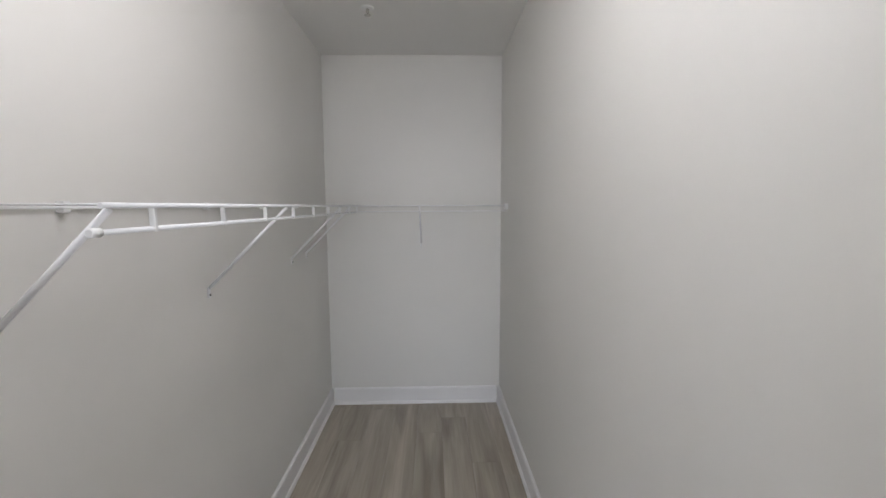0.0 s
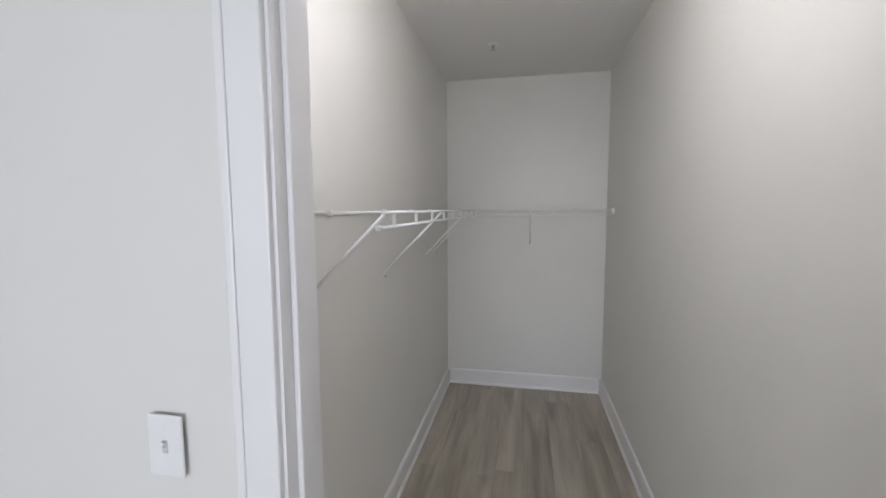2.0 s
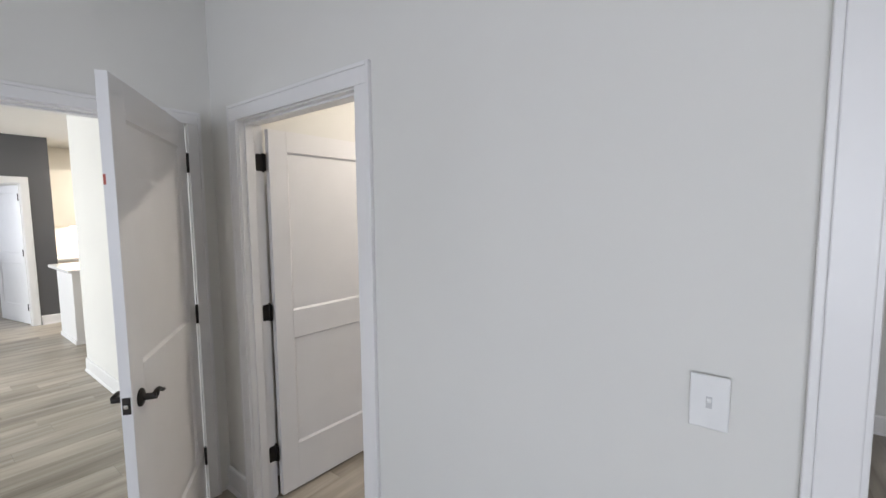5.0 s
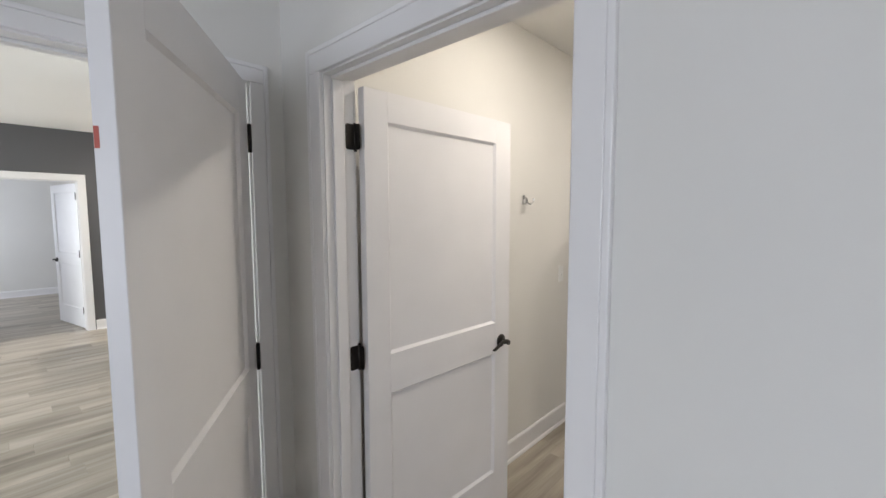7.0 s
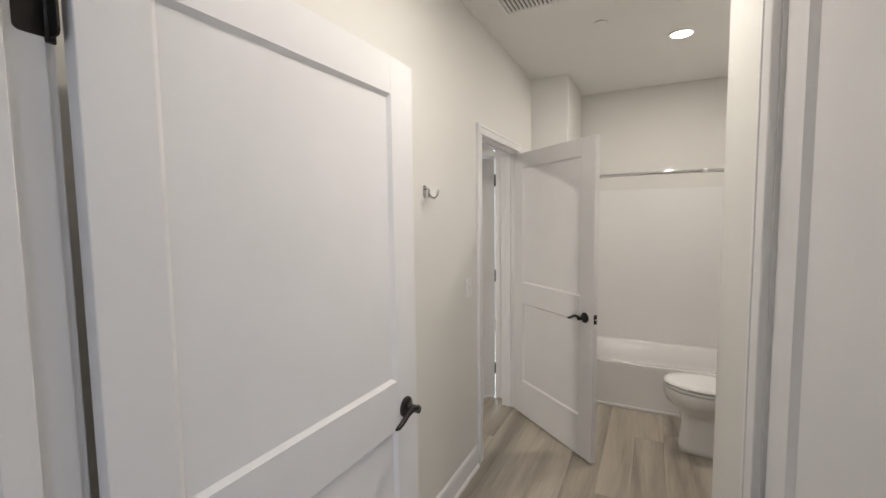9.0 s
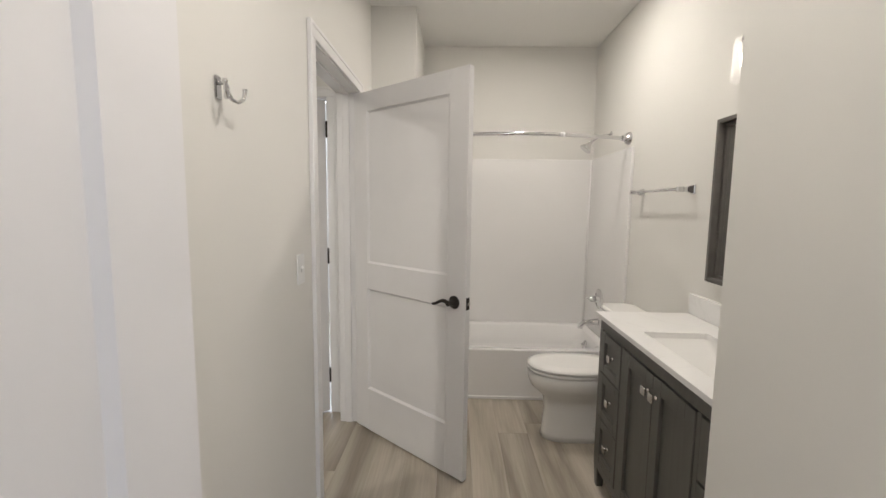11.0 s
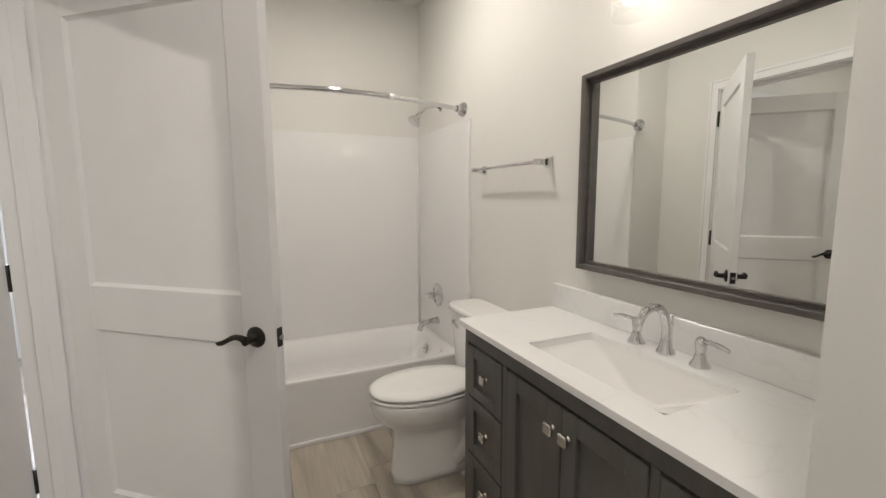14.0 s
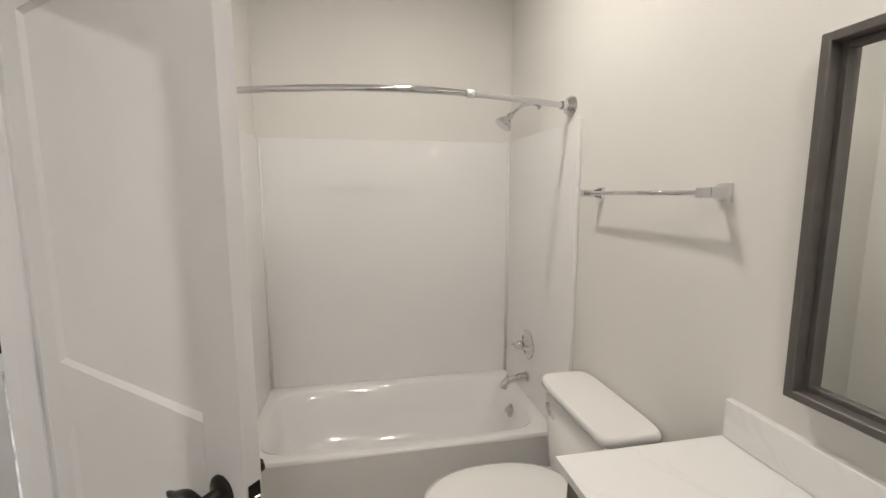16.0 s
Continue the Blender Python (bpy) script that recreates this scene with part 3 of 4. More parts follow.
# ---- bedroom ----
def switch_plate(x, y, z, rz, label):
    """Faces -y before it is turned."""
    s_ = thing("light_switch", label, "light switch", x, y, z, rz)
    part("plate", soft(boxes((-0.036, 0.036, -0.0055, 0, -0.058, 0.058)), 0.003), PLASTIC, s_)
    # raised grey patch: the toggle slot's shade is given as colour
    part("slot_shade", boxes((-0.0055, 0.0055, -0.0062, -0.005, -0.0125, 0.0125)), mat("grey_slot_shade", (0.55, 0.55, 0.55), 0.5), s_)
    t_ = soft(boxes((-0.004, 0.004, -0.016, -0.004, -0.002, 0.007)), 0.0015)
    bmesh.ops.rotate(t_, verts=t_.verts[:], cent=(0, 0, 0), matrix=Matrix.Rotation(radians(-18), 3, "X"))
    part("toggle", t_, PLASTIC, s_)
    for zz in (-0.03, 0.03):
        part("screw", disc((0, -0.0052, zz), (0, -1, 0), [(0, 0.003), (0.001, 0.0026)], 10), PLASTIC, s_)
    return s_


switch_plate(-0.318, BEDY, 1.198, 0, "white toggle light switch plate on pale wall")
switch_plate(BX0, 2.69, 1.157, 90, "white toggle light switch beside the hall door")
win = tagged(new("window_1"), "white framed bedroom window", "window", kind="structure")
part("window_frame", soft(boxes((-1.1, -1.04, -3.6, -3.5, 0.7, 2.3), (1.44, 1.5, -3.6, -3.5, 0.7, 2.3), (-1.04, 1.44, -3.6, -3.5, 0.7, 0.76), (-1.04, 1.44, -3.6, -3.5, 2.24, 2.3), (0.17, 0.23, -3.58, -3.52, 0.76, 2.24)), 0.004, 1), TRIM, win)


# ---- bathroom: tub and surround ----
TY, TZ, TX0, TX1 = 4.055, 0.367, -2.249, -0.792
def rect(cx, cy, z, hx, hy, power, n=48):
    return oval(cx, cy, z, hx, hy, n, power)


tub = thing("bathtub", "white acrylic alcove bathtub with apron front", "bathtub")
cx, cy = (TX0 + TX1) / 2, (TY + BY1) / 2
hx, hy = (TX1 - TX0) / 2, (BY1 - TY) / 2
shell = loft([
    [(cx + u * hx, cy + v * hy, TZ) for u, v in [(max(-1, min(1, 1.42 * math.cos(a))), max(-1, min(1, 1.42 * math.sin(a)))) for a in (2 * math.pi * k / 48 for k in range(48))]],
    rect(cx, cy + 0.0, TZ + 0.001, hx - 0.055, hy - 0.065, 7), rect(cx, cy, TZ - 0.012, hx - 0.072, hy - 0.082, 6.5),
    rect(cx - 0.01, cy, 0.22, hx - 0.115, hy - 0.115, 5.5), rect(cx - 0.02, cy, 0.09, hx - 0.165, hy - 0.145, 5), rect(cx - 0.02, cy, 0.055, hx - 0.24, hy - 0.20, 4)], cap_a=False)
part("basin", shell, ACRYL, tub)
part("apron", soft(boxes((TX0, TX1, TY, TY + 0.03, 0.0, TZ - 0.002)), 0.008, 3), ACRYL, tub)
part("rim_lip", tube([(TX0, TY + 0.012, TZ - 0.006), (TX1, TY + 0.012, TZ - 0.006)], 0.012, 12), ACRYL, tub)
part("base_moulding", soft(boxes((TX0, TX1, TY - 0.014, TY, 0, 0.022)), 0.004, 2), TRIM, tub)
part("overflow_plate", disc((TX1 - 0.108, 4.435, 0.292), (-1, 0, 0.25), [(0, 0.036), (0.006, 0.036), (0.012, 0.028), (0.016, 0.012), (0.03, 0.011)]), CHROME, tub, "round chrome overflow plate")
part("drain", disc((TX1 - 0.33, 4.435, 0.056), (0, 0, 1), [(0, 0.032), (0.003, 0.030), (0.005, 0.018)]), CHROME, tub)

SUR = 1.805
sur = thing("shower_surround", "glossy white acrylic shower wall panels", "shower surround")
part("back_panel", soft(boxes((TX0 + 0.012, TX1 - 0.012, BY1 - 0.012, BY1 - 0.001, TZ, SUR)), 0.003), ACRYL, sur)
part("side_panel", soft(boxes((TX1 - 0.012, TX1 + 0.001, 3.975, BY1 - 0.001, TZ, SUR)), 0.004), ACRYL, sur)
part("side_panel", soft(boxes((TX0 - 0.001, TX0 + 0.012, 4.092, BY1 - 0.001, TZ, SUR)), 0.004), ACRYL, sur)
part("edge_strip", soft(boxes((TX1 - 0.018, TX1 + 0.001, 3.962, 3.976, TZ - 0.28, SUR)), 0.003), ACRYL, sur)
part("corner_cove", tube([(TX1 - 0.017, BY1 - 0.017, TZ), (TX1 - 0.017, BY1 - 0.017, SUR)], 0.008, 8), ACRYL, sur)
part("corner_cove", tube([(TX0 + 0.017, BY1 - 0.017, TZ), (TX0 + 0.017, BY1 - 0.017, SUR)], 0.008, 8), ACRYL, sur)

rod = thing("curved_shower_rod", "curved polished chrome shower curtain rod", "shower rod")
RZ = 1.872
def rod_pt(f):
    return (TX1 - 0.03 + (TX0 - TX1 + 0.06) * f, 4.055 - 0.16 * math.sin(math.pi * f), RZ)
part("rod", tube([rod_pt(k / 40) for k in range(41)], 0.0125, 14), CHROME, rod)
part("joint_collar", tube([rod_pt(0.318), rod_pt(0.338)], 0.0155, 14), PLASTIC, rod)
for ex, sg in ((TX1 - 0.001, -1), (TX0 + 0.001, 1)):
    part("flange", disc((ex, 4.058, RZ), (sg, -0.18, 0), [(0, 0.043), (0.006, 0.043), (0.010, 0.036), (0.018, 0.036), (0.022, 0.024), (0.045, 0.019), (0.052, 0.019)]), CHROME, rod)

sh = thing("wall_shower", "chrome shower head on a bent arm", "shower head")
part("arm", tube([(TX1, 4.40, 1.95), (TX1 - 0.05, 4.40, 1.95), (TX1 - 0.09, 4.40, 1.94), (TX1 - 0.15, 4.40, 1.895)], 0.0085), CHROME, sh)
part("wall_flange", disc((TX1, 4.40, 1.95), (-1, 0, 0), [(0, 0.027), (0.004, 0.027), (0.010, 0.012)]), CHROME, sh)
part("head", disc((TX1 - 0.145, 4.40, 1.90), (-0.62, 0, -0.78), [(0, 0.012), (0.018, 0.018), (0.03, 0.014), (0.045, 0.03), (0.07, 0.046), (0.078, 0.046), (0.081, 0.04)]), CHROME, sh)

vx = TX1 - 0.012
vl = thing("shower_valve", "round chrome shower valve with lever", "shower valve")
part("escutcheon", disc((vx, 4.435, 0.672), (-1, 0, 0), [(0, 0.082), (0.004, 0.082), (0.010, 0.07), (0.013, 0.035), (0.03, 0.028), (0.034, 0.02)], 32), CHROME, vl)
part("knob", disc((vx - 0.03, 4.435, 0.672), (-1, 0, 0), [(0, 0.02), (0.012, 0.025), (0.03, 0.025), (0.038, 0.018), (0.048, 0.019), (0.055, 0.012)]), CHROME, vl)
part("lever", tube([(vx - 0.055, 4.435, 0.675), (vx - 0.08, 4.44, 0.68), (vx - 0.105, 4.45, 0.675)], [0.011, 0.008, 0.006]), CHROME, vl)
sp = thing("tub_spout", "chrome bathtub spout with diverter", "tub spout")
part("body", tube([(vx, 4.435, 0.485), (vx - 0.01, 4.435, 0.485), (vx - 0.07, 4.435, 0.482), (vx - 0.115, 4.435, 0.472), (vx - 0.137, 4.435, 0.45), (vx - 0.142, 4.435, 0.43)], [0.030, 0.026, 0.022, 0.021, 0.021, 0.022], 16), CHROME, sp)
part("diverter_knob", tube([(vx - 0.118, 4.435, 0.488), (vx - 0.118, 4.435, 0.508)], [0.004, 0.006]), CHROME, sp)

# ---- toilet ----
wc = thing("toilet", "white two-piece elongated toilet with closed lid", "toilet", BX1 - 0.004, 3.60, 0)
part("base", loft([oval(-0.41, 0, 0.0, 0.236, 0.104, 36, 3.0), oval(-0.41, 0, 0.03, 0.230, 0.098, 36, 3.0), oval(-0.41, 0, 0.17, 0.216, 0.086, 36, 2.8), oval(-0.415, 0, 0.25, 0.226, 0.100, 36, 2.5),
     oval(-0.445, 0, 0.31, 0.272, 0.160, 36, 2.2), oval(-0.455, 0, 0.355, 0.283, 0.180, 36, 2.2), oval(-0.455, 0, 0.395, 0.285, 0.184, 36, 2.2), oval(-0.455, 0, 0.402, 0.278, 0.178, 36, 2.2)]), PORC, wc, "white china bowl and pedestal")
part("rear_foot", loft([oval(-0.19, 0, 0.0, 0.17, 0.115, 28, 4), oval(-0.19, 0, 0.07, 0.165, 0.11, 28, 4), oval(-0.19, 0, 0.17, 0.15, 0.085, 28, 3), oval(-0.17, 0, 0.30, 0.15, 0.12, 28, 4), oval(-0.16, 0, 0.40, 0.155, 0.175, 28, 4.5)]), PORC, wc)
for sgn in (-1, 1):
    part("trapway", tube([(-0.33, 0.088 * sgn, 0.06), (-0.26, 0.095 * sgn, 0.12), (-0.21, 0.098 * sgn, 0.20), (-0.16, 0.095 * sgn, 0.17), (-0.12, 0.088 * sgn, 0.08)], [0.03, 0.042, 0.045, 0.042, 0.03], 14), PORC, wc)
    part("bolt_cap", disc((-0.30, 0.128 * sgn, 0.0), (0, 0, 1), [(0, 0.014), (0.012, 0.013), (0.018, 0.006)], 12), PORC, wc)
part("seat", loft([oval(-0.458, 0, 0.404, 0.278, 0.178, 40, 2.2), oval(-0.458, 0, 0.407, 0.286, 0.186, 40, 2.2), oval(-0.458, 0, 0.418, 0.286, 0.186, 40, 2.2), oval(-0.458, 0, 0.421, 0.278, 0.178, 40, 2.2)]), PORC, wc)
part("lid", loft([oval(-0.458, 0, 0.425, 0.276, 0.177, 40, 2.2), oval(-0.458, 0, 0.428, 0.284, 0.185, 40, 2.2), oval(-0.458, 0, 0.438, 0.284, 0.185, 40, 2.2), oval(-0.458, 0, 0.446, 0.262, 0.165, 40, 2.2), oval(-0.458, 0, 0.449, 0.2, 0.11, 40, 2.2)]), PORC, wc)
for sgn in (-1, 1):
    part("lid_hinge", soft(boxes((-0.215, -0.185, 0.07 * sgn - 0.018, 0.07 * sgn + 0.018, 0.402, 0.438)), 0.006, 2), PORC, wc)
tank = part("tank", loft([oval(-0.110, 0, 0.395, 0.080, 0.195, 40, 7), oval(-0.110, 0, 0.42, 0.090, 0.208, 40, 7), oval(-0.112, 0, 0.715, 0.102, 0.232, 40, 7)]), PORC, wc)
part("tank_lid", loft([oval(-0.114, 0, 0.715, 0.104, 0.236, 44, 7), oval(-0.116, 0, 0.720, 0.113, 0.246, 44, 7), oval(-0.116, 0, 0.740, 0.113, 0.246, 44, 7), oval(-0.116, 0, 0.748, 0.104, 0.237, 44, 7)]), PORC, tank)
wc.scale = (0.965, 0.97, 1.045)
part("flush_lever", tube([(-0.205, 0.16, 0.66), (-0.225, 0.16, 0.66), (-0.232, 0.14, 0.657), (-0.232, 0.08, 0.65)], [0.011, 0.009, 0.006, 0.007]), CHROME, tank)

# ---- towel bar ----
tb = thing("towel_bar", "chrome towel bar on tapered square posts", "towel bar")
for yy in (3.24, 3.80):
    part("post", loft([[(BX1 - d, yy + r * a, 1.500 + r * b * 1.15) for a, b in ((-1, -1), (1, -1), (1, 1), (-1, 1))] for d, r in ((0, 0.020), (0.006, 0.020), (0.010, 0.0175), (0.035, 0.0105), (0.052, 0.0095), (0.056, 0.0115), (0.080, 0.0105))], smooth=False), CHROME, tb)
part("bar", tube([(BX1 - 0.068, 3.24, 1.500), (BX1 - 0.068, 3.80, 1.500)], 0.007, 14), CHROME, tb)

# ---- robe hook ----
hk = thing("robe_hook", "small chrome double robe hook", "hook", BX0, 2.17, 1.69, 90)
part("plate", soft(boxes((-0.014, 0.014, -0.006, 0, -0.028, 0.028)), 0.004), CHROME, hk)
part("stem", tube([(0, 0, 0.01), (0, -0.02, 0.012), (0, -0.028, -0.003)], 0.006), CHROME, hk)
for sgn in (-1, 1):
    part("prong", tube([(0, -0.024, -0.008), (0.012 * sgn, -0.03, -0.026), (0.028 * sgn, -0.038, -0.03), (0.042 * sgn, -0.045, -0.018), (0.046 * sgn, -0.047, 0.002), (0.046 * sgn, -0.047, 0.008)], [0.006, 0.0055, 0.005, 0.005, 0.0055, 0.007]), CHROME, hk)

# ---- ceiling vent and downlight ----
vt = thing("ceiling_vent", "white louvred exhaust vent in the ceiling", "vent", -2.24, 2.72, H)
part("frame", soft(boxes((-0.15, -0.125, -0.15, 0.15, -0.012, 0), (0.125, 0.15, -0.15, 0.15, -0.012, 0), (-0.125, 0.125, -0.15, -0.125, -0.012, 0), (-0.125, 0.125, 0.125, 0.15, -0.012, 0)), 0.003, 1), PLASTIC, vt)
# flat near-black sheet, painted as the shade between the slats; no hollow behind
part("vent_shade_sheet", boxes((-0.125, 0.125, -0.125, 0.125, -0.002, -0.0005)), SCREW_VENT_SHADE, vt)
for k in range(11):
    part("slat", boxes((-0.119 + k * 0.0225, -0.106 + k * 0.0225, -0.125, 0.125, -0.011, -0.004)), PLASTIC, vt)
dl = thing("recessed_downlight", "round white recessed ceiling downlight, switched on", "downlight", -1.46, 3.66, H)
part("trim_ring", loft([oval(0, 0, 0, 0.085, 0.085), oval(0, 0, -0.005, 0.083, 0.083), oval(0, 0, -0.006, 0.064, 0.064), oval(0, 0, 0, 0.062, 0.062)], cap_a=False, cap_b=False), PLASTIC, dl)
part("lens", loft([oval(0, 0, -0.001, 0.062, 0.062), oval(0, 0, -0.004, 0.060, 0.060)]), LENS, dl)

dl2 = copy_thing(dl, pose(-1.75, 1.75, H))

# ---- vanity ----
VX, VY0, VY1, VT = -1.238, 2.03, 3.155, 0.872
van = thing("bathroom_vanity", "dark charcoal wooden vanity with shaker doors and drawers", "vanity cabinet")
part("carcass", boxes((VX + 0.02, BX1 - 0.002, VY0 + 0.01, VY1 - 0.01, 0.13, 0.70), (VX + 0.02, BX1 - 0.002, VY1 - 0.03, VY1 - 0.006, 0.70, VT), (VX + 0.02, BX1 - 0.002, VY0 + 0.006, VY0 + 0.03, 0.70, VT)), VANITY, van)
part("top_rail", soft(boxes((VX, VX + 0.024, VY0, VY1, 0.812, VT)), 0.002, 1), VANITY, van)
part("bottom_rail", soft(boxes((VX, VX + 0.024, VY0, VY1, 0.105, 0.150)), 0.002, 1), VANITY, van)
CEN = (VY0 + VY1) / 2
for ya, yb_ in ((VY1 - 0.03, VY1), (CEN + 0.268, CEN + 0.292), (CEN - 0.292, CEN - 0.268), (VY0, VY0 + 0.03)):
    part("face_stile", soft(boxes((VX - 0.001, VX + 0.023, ya, yb_, 0.15, 0.812)), 0.002, 1), VANITY, van)
for lx in (VX, BX1 - 0.05):
    for ly in (VY0, VY1 - 0.045):
        part("leg", loft([[(lx + a * 0.045 * (1 - f) + 0.0225 * f + (a - 0.5) * 0.030 * f, ly + b * 0.045 * (1 - f) + 0.0225 * f + (b - 0.5) * 0.030 * f, z) for a, b in ((0, 0), (1, 0), (1, 1), (0, 1))] for z, f in ((0.0, 1.0), (0.13, 0.0), (0.2, 0.0))], smooth=False), VANITY, van)
part("side_panel", soft(boxes((VX + 0.03, BX1 - 0.03, VY1 - 0.008, VY1 - 0.001, 0.13, VT - 0.002)), 0.002, 1), VANITY, van)


def front(name, y0, y1, z0, z1, fr, parent):
    """A framed front with a recessed panel and bevelled inner edges."""
    f = part(name, boxes((VX + 0.009, VX + 0.015, y0 + fr, y1 - fr, z0 + fr, z1 - fr)), VANITY, parent)
    for ya, yb_ in ((y0, y0 + fr), (y1 - fr, y1)):
        part("stile", soft(boxes((VX - 0.004, VX + 0.016, ya, yb_, z0, z1)), 0.0018, 1), VANITY, f)
    for za, zb_ in ((z0, z0 + fr), (z1 - fr, z1)):
        part("cross_rail", soft(boxes((VX - 0.0035, VX + 0.016, y0 + fr, y1 - fr, za, zb_)), 0.0018, 1), VANITY, f)
    return f


def knob(y, z, parent, x=VX - 0.004):
    k_ = part("knob", disc((x, y, z), (-1, 0, 0), [(0, 0.009), (0.003, 0.009), (0.005, 0.006), (0.016, 0.006)], 12), NICKEL, parent, "square satin nickel knob")
    part("knob_face", soft(boxes((x - 0.026, x - 0.015, y - 0.016, y + 0.016, z - 0.016, z + 0.016)), 0.004, 2), NICKEL, k_)


DR = ((0.612, 0.806), (0.384, 0.604), (0.156, 0.376))
for ya, yb_ in ((CEN + 0.295, VY1 - 0.033), (VY0 + 0.033, CEN - 0.295)):
    for za, zb_ in DR:
        f = front("drawer_front", ya, yb_, za, zb_, 0.042, van)
        knob((ya + yb_) / 2, (za + zb_) / 2, f, VX + 0.009)
for ya, yb_, ky in ((CEN + 0.002, CEN + 0.265, CEN + 0.030), (CEN - 0.265, CEN - 0.002, CEN - 0.030)):
    f = front("cabinet_door", ya, yb_, 0.156, 0.806, 0.055, van)
    knob(ky, 0.735, f)

top = thing("countertop", "white veined quartz vanity top with undermount sink", "countertop", 0, 0, 0)
KX0, KX1, KY0, KY1 = VX - 0.022, BX1 - 0.001, VY0 - 0.014, VY1 + 0.018
SX0_, SX1_, SYA, SYB = -1.175, -0.915, CEN - 0.245, CEN + 0.245
part("slab", boxes((KX0, SX0_, KY0, KY1, VT, 0.892), (SX1_, KX1, KY0, KY1, VT, 0.892), (SX0_, SX1_, KY0, SYA, VT, 0.892), (SX0_, SX1_, SYB, KY1, VT, 0.892)), QUARTZ, top)
part("backsplash", soft(boxes((BX1 - 0.021, BX1 - 0.001, KY0 + 0.01, KY1 - 0.002, 0.8925, 0.992)), 0.002, 1), QUARTZ, top)
scx, scy = (SX0_ + SX1_) / 2, CEN
basin = bmesh.new()
rim = [basin.verts.new(p) for p in rect(scx, scy, 0.8915, 0.132, 0.247, 14, 40)]
lip = [basin.verts.new(p) for p in rect(scx, scy, 0.868, 0.129, 0.243, 14, 40)]
low = [basin.verts.new(p) for p in rect(scx + 0.035, scy, 0.768, 0.075, 0.055, 10, 40)]
for a_, b_ in ((rim, lip), (lip, low)):
    for k in range(40):
        basin.faces.new((a_[k], a_[(k + 1) % 40], b_[(k + 1) % 40], b_[k]))
basin.faces.new(low)
bmesh.ops.recalc_face_normals(basin, faces=basin.faces[:])
bmesh.ops.reverse_faces(basin, faces=basin.faces[:])
part("sink_basin", basin, PORC, top, "white rectangular sink basin")
part("sink_drain", disc((scx + 0.035, scy, 0.7685), (0, 0, 1), [(0, 0.023), (0.003, 0.022), (0.004, 0.014)]), CHROME, top)

fc = thing("faucet", "chrome widespread faucet with two lever handles", "faucet", -0.862, CEN, 0.892)
part("spout", tube([(0, 0, 0), (0, 0, 0.008), (0, 0, 0.02), (0, 0, 0.05), (-0.002, 0, 0.085), (-0.012, 0, 0.118), (-0.035, 0, 0.142), (-0.065, 0, 0.148), (-0.095, 0, 0.135), (-0.115, 0, 0.108), (-0.122, 0, 0.088)],
     [0.027, 0.026, 0.019, 0.0145, 0.0135, 0.013, 0.0125, 0.012, 0.0115, 0.0115, 0.0125], 16), CHROME, fc)
part("lift_rod", tube([(0.022, 0, 0.0), (0.022, 0, 0.105), (0.022, 0, 0.118)], [0.003, 0.003, 0.007], 10), CHROME, fc)
for sgn in (-1, 1):
    yy = 0.105 * sgn
    hb = part("handle", disc((0, yy, 0), (0, 0, 1), [(0, 0.027), (0.006, 0.026), (0.018, 0.018), (0.04, 0.012), (0.055, 0.014), (0.066, 0.016), (0.078, 0.012), (0.084, 0.006)], 18), CHROME, fc)
    part("lever", tube([(0, yy, 0.072), (-0.004, yy + 0.025 * sgn, 0.076), (-0.008, yy + 0.055 * sgn, 0.076), (-0.012, yy + 0.082 * sgn, 0.071)], [0.008, 0.0065, 0.007, 0.005], 12), CHROME, hb)

# ---- mirror ----
MY0, MY1, MZ0, MZ1, MD = 2.10, 3.012, 1.083, 1.79, 0.050
mr = thing("wall_mirror", "rectangular wall mirror in a deep dark frame", "mirror")
fw = 0.018
part("frame_side", soft(boxes((BX1 - MD, BX1, MY1 - fw, MY1, MZ0, MZ1)), 0.002, 1), FRAMEM, mr)
part("frame_side", soft(boxes((BX1 - MD, BX1, MY0, MY0 + fw, MZ0, MZ1)), 0.002, 1), FRAMEM, mr)
part("frame_top", soft(boxes((BX1 - MD, BX1, MY0 + fw, MY1 - fw, MZ1 - fw, MZ1)), 0.002, 1), FRAMEM, mr)
part("frame_bottom", soft(boxes((BX1 - MD, BX1, MY0 + fw, MY1 - fw, MZ0, MZ0 + fw)), 0.002, 1), FRAMEM, mr)
part("glass", boxes((BX1 - 0.012, BX1 - 0.004, MY0 + fw, MY1 - fw, MZ0 + fw, MZ1 - fw)), MIRROR, mr)
for y0, y1, z0, z1 in ((MY0 + fw, MY0 + fw + 0.012, MZ0 + fw, MZ1 - fw), (MY1 - fw - 0.012, MY1 - fw, MZ0 + fw, MZ1 - fw), (MY0 + fw + 0.012, MY1 - fw - 0.012, MZ0 + fw, MZ0 + fw + 0.012), (MY0 + fw + 0.012, MY1 - fw - 0.012, MZ1 - fw - 0.012, MZ1 - fw)):
    part("inner_lip", soft(boxes((BX1 - 0.022, BX1 - 0.010, y0, y1, z0, z1)), 0.001, 1), FRAMEM, mr)

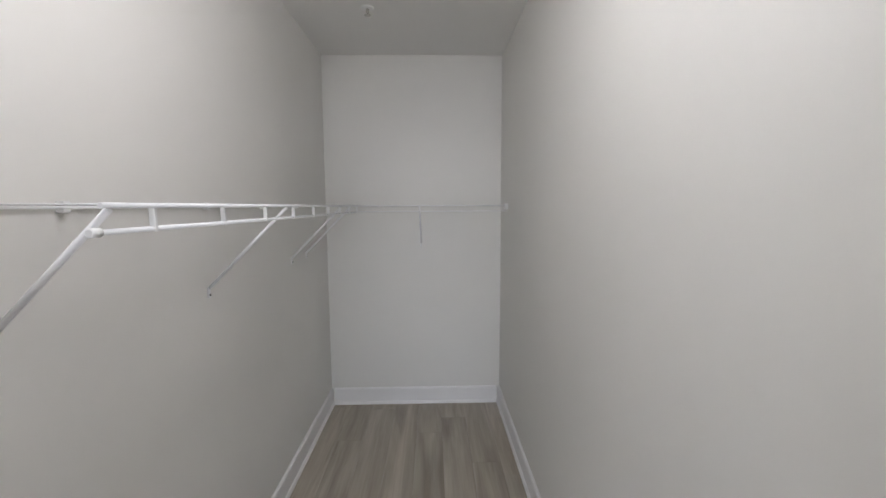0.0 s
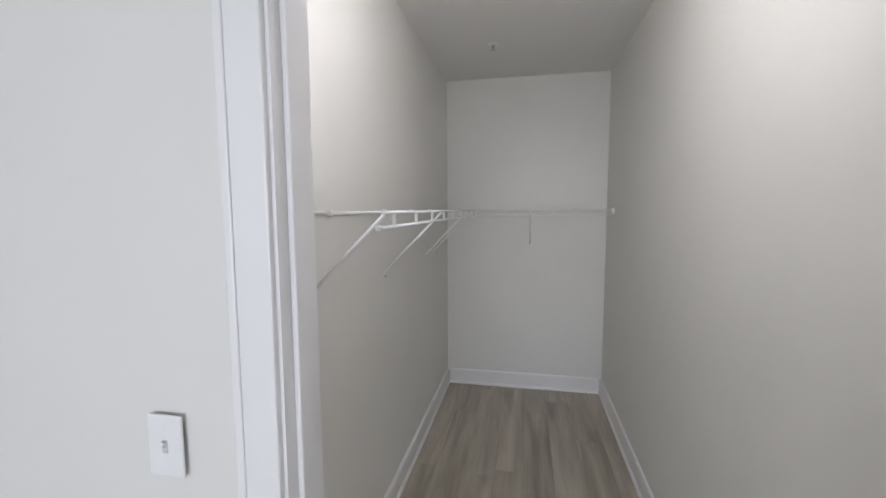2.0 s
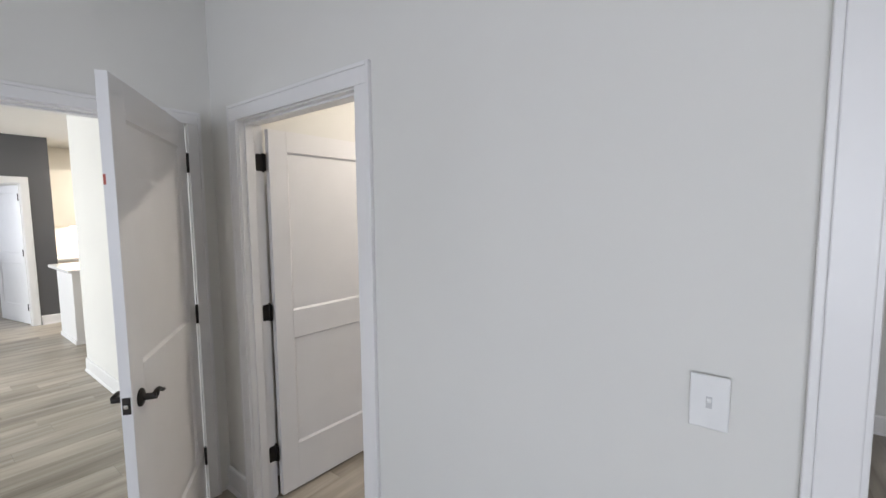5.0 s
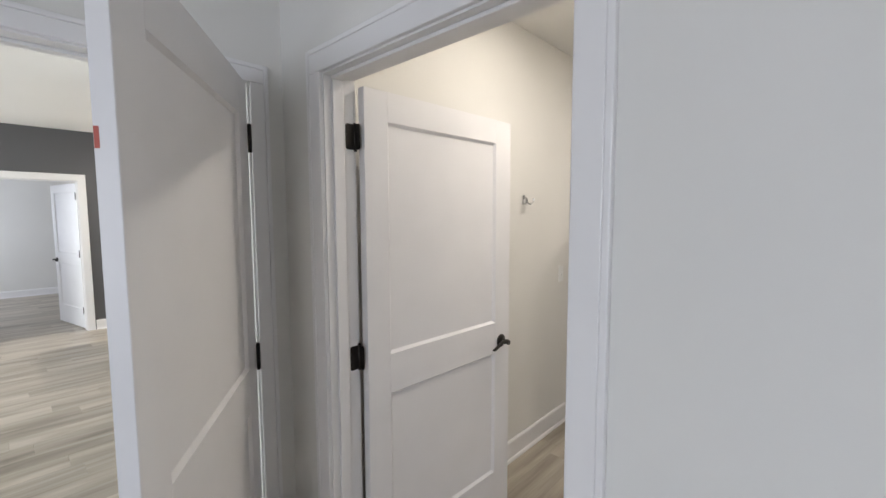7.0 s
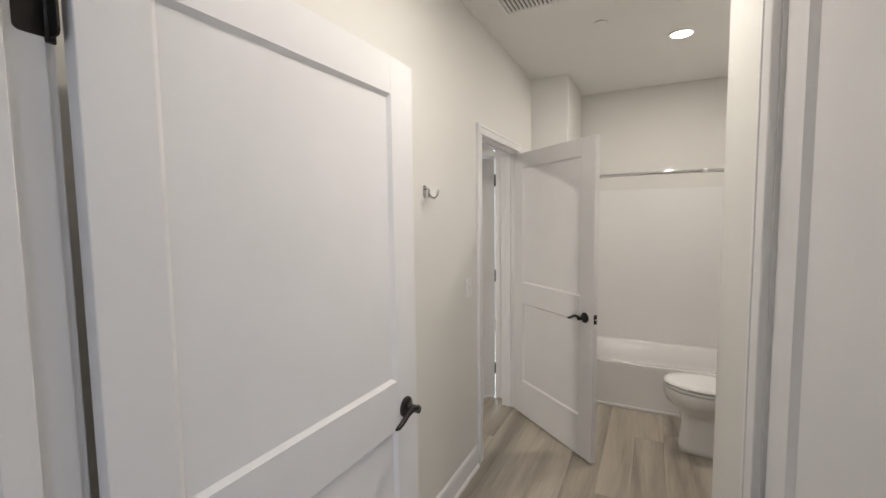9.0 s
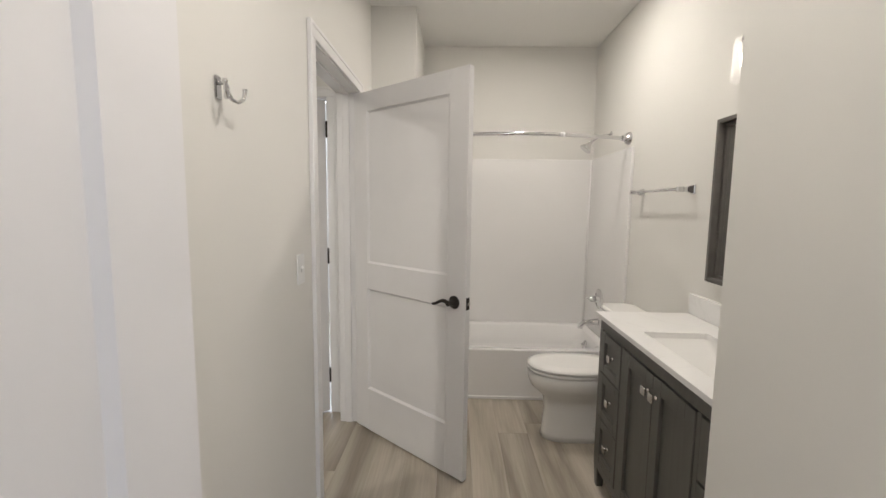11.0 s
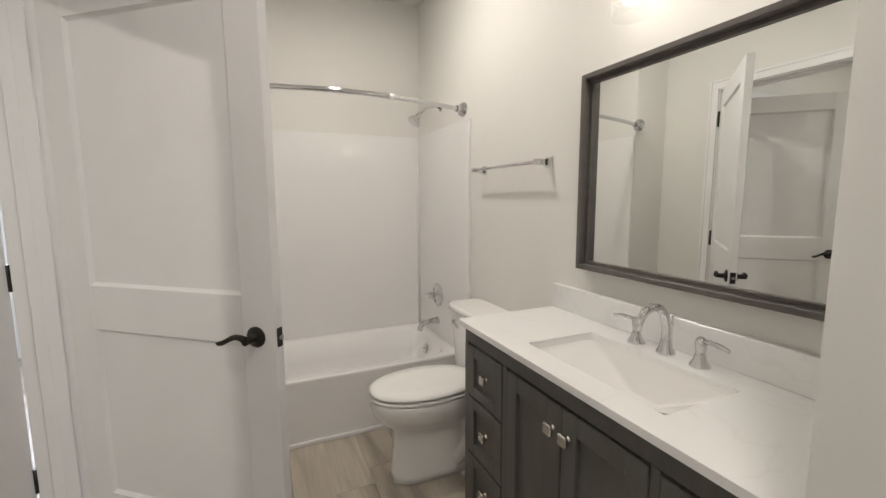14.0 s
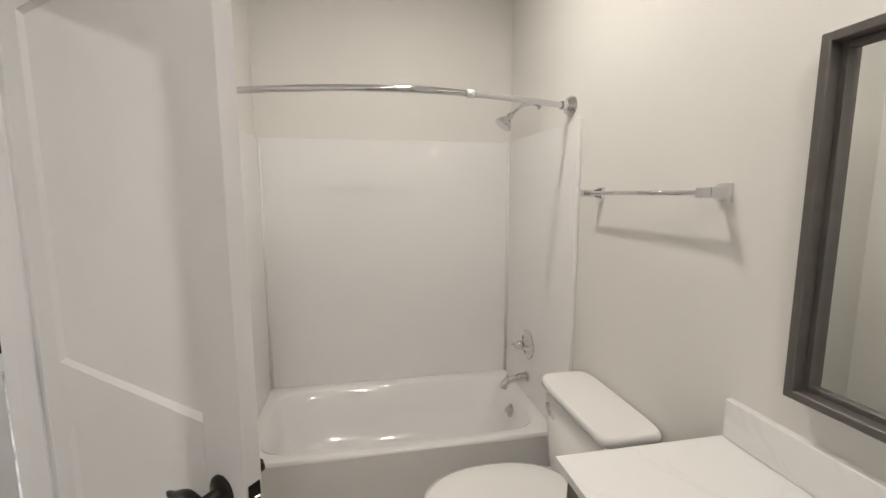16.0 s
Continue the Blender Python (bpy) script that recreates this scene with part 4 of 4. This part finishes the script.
# ---- vanity light ----
vlamp = thing("vanity_light", "bronze vanity light with clear glass shades, lit", "wall lamp")
part("back_plate", soft(boxes((BX1 - 0.022, BX1, 2.595 - 0.22, 2.595 + 0.22, 2.08, 2.16)), 0.004), BRONZE, vlamp)
for by in (2.745, 2.445):
    a_ = part("arm", tube([(BX1 - 0.02, by, 2.12), (-0.87, by, 2.12), (-0.895, by, 2.11), (-0.90, by, 2.08)], 0.008), BRONZE, vlamp)
    part("socket", disc((-0.90, by, 2.09), (0, 0, -1), [(0, 0.012), (0.01, 0.022), (0.05, 0.022), (0.055, 0.03), (0.068, 0.03)]), BRONZE, a_)
    gl = loft([oval(-0.90, by, z, r, r, 28) for z, r in ((2.035, 0.028), (2.03, 0.05), (2.015, 0.055), (1.88, 0.055), (1.88, 0.052), (2.012, 0.052), (2.027, 0.047), (2.032, 0.028))], cap_a=False, cap_b=False)
    g_ = part("shade", gl, SHADE, a_, "clear glass cylinder shade")
    g_.visible_shadow = False
    b_ = part("light_bulb", disc((-0.90, by, 2.022), (0, 0, -1), [(0, 0.012), (0.02, 0.014), (0.045, 0.026), (0.075, 0.030), (0.098, 0.022), (0.108, 0.006)]), BULBM, a_)
    b_.visible_shadow = False

# ---- kitchen and far room ----
isl = thing("kitchen_island", "white kitchen island with pale stone top", "kitchen island")
part("body", soft(boxes((-7.72, -6.93, 0.78, 3.2, 0.0, 0.90)), 0.004, 1), TRIM, isl)
part("base_trim", boxes((-7.73, -6.918, 0.768, 3.21, 0, 0.05)), TRIM, isl)
part("countertop", soft(boxes((-7.98, -6.89, 0.74, 3.26, 0.90, 0.94)), 0.004, 1), QUARTZ, isl)
bc = thing("base_cabinet", "cream kitchen base cabinets with pale worktop", "kitchen cabinet")
part("body", boxes((-9.7, -9.08, 0.98, 4.5, 0.1, 0.88)), CABM, bc)
part("toe_kick", boxes((-9.7, -9.14, 0.98, 4.5, 0.0, 0.1)), CABM, bc)
part("worktop", soft(boxes((-9.7, -9.05, 0.975, 4.5, 0.88, 0.92)), 0.004, 1), QUARTZ, bc)
for k in range(5):
    part("cabinet_door", soft(boxes((-9.079, -9.06, 1.0 + k * 0.6, 1.58 + k * 0.6, 0.13, 0.70)), 0.003, 1), CABM, bc)
    part("drawer_front", soft(boxes((-9.079, -9.06, 1.0 + k * 0.6, 1.58 + k * 0.6, 0.715, 0.865)), 0.003, 1), CABM, bc)
uc = thing("upper_cabinet", "tall cream kitchen wall cabinets", "kitchen cabinet")
part("body", boxes((-9.7, -9.37, 0.98, 4.5, 1.42, 2.36)), CABM, uc)
for k in range(5):
    part("cabinet_door", soft(boxes((-9.37, -9.35, 1.0 + k * 0.6, 1.58 + k * 0.6, 1.43, 2.34)), 0.003, 1), CABM, uc)
bs = thing("backsplash", "pale tiled kitchen backsplash", "backsplash")
part("tile_sheet", boxes((-9.698, -9.688, 0.98, 4.5, 0.92, 1.42)), TILE, bs)
ul = thing("under_cabinet_light", "small round under-cabinet puck light, lit", "light", -9.52, 1.33, 1.42)
part("lens", disc((0, 0, 0), (0, 0, -1), [(0, 0.04), (0.012, 0.04), (0.014, 0.03)]), LENS, ul)
area("under_cabinet_glow", pose(-9.52, 1.33, 1.40), 0.06, 0.06, 5, WARM, "DISK")

# ---- floor ----
floor = struct("floor", boxes((-12.9, 3.35, -4.1, 6.5, -0.12, -0.007)), SUB, "grey-brown oak look vinyl plank floor", "floor")
PW, PL, GAP = 0.181, 1.22, 0.0004


def plank_mesh(y0, y1):
    bm = boxes((GAP, PW - GAP, y0 + GAP, y1 - GAP, -0.006, 0))
    me = bpy.data.meshes.new("plank")
    bm.to_mesh(me)
    bm.free()
    me.materials.append(PLANK)
    return me


rng = random.Random(7)
full = plank_mesh(0, PL)
far_verts, far_faces, near = [], [], 0
for i in range(int(16.25 / PW) + 1):
    x = -12.9 + i * PW
    y = -4.1 - rng.random() * PL
    while y < 6.5:
        close = -2.9 < x < 1.1 and -2.0 < y < 4.9
        if close and near < 290:
            ob = new("plank", full)
            ob.parent = floor
            ob.location = (x, y, 0)
            near += 1
        else:
            b0 = len(far_verts)
            for z in (-0.006, 0):
                far_verts += [(x + GAP, y + GAP, z), (x + PW - GAP, y + GAP, z), (x + PW - GAP, y + PL - GAP, z), (x + GAP, y + PL - GAP, z)]
            far_faces += [(b0 + 4, b0 + 5, b0 + 6, b0 + 7), (b0, b0 + 1, b0 + 5, b0 + 4), (b0 + 1, b0 + 2, b0 + 6, b0 + 5), (b0 + 2, b0 + 3, b0 + 7, b0 + 6), (b0 + 3, b0, b0 + 4, b0 + 7)]
        y += PL
me = bpy.data.meshes.new("far_planks")
me.from_pydata(far_verts, [], far_faces)
me.materials.append(PLANK)
fp = new("far_planks", me)
fp.parent = floor
tagged(fp, kind="stuff")
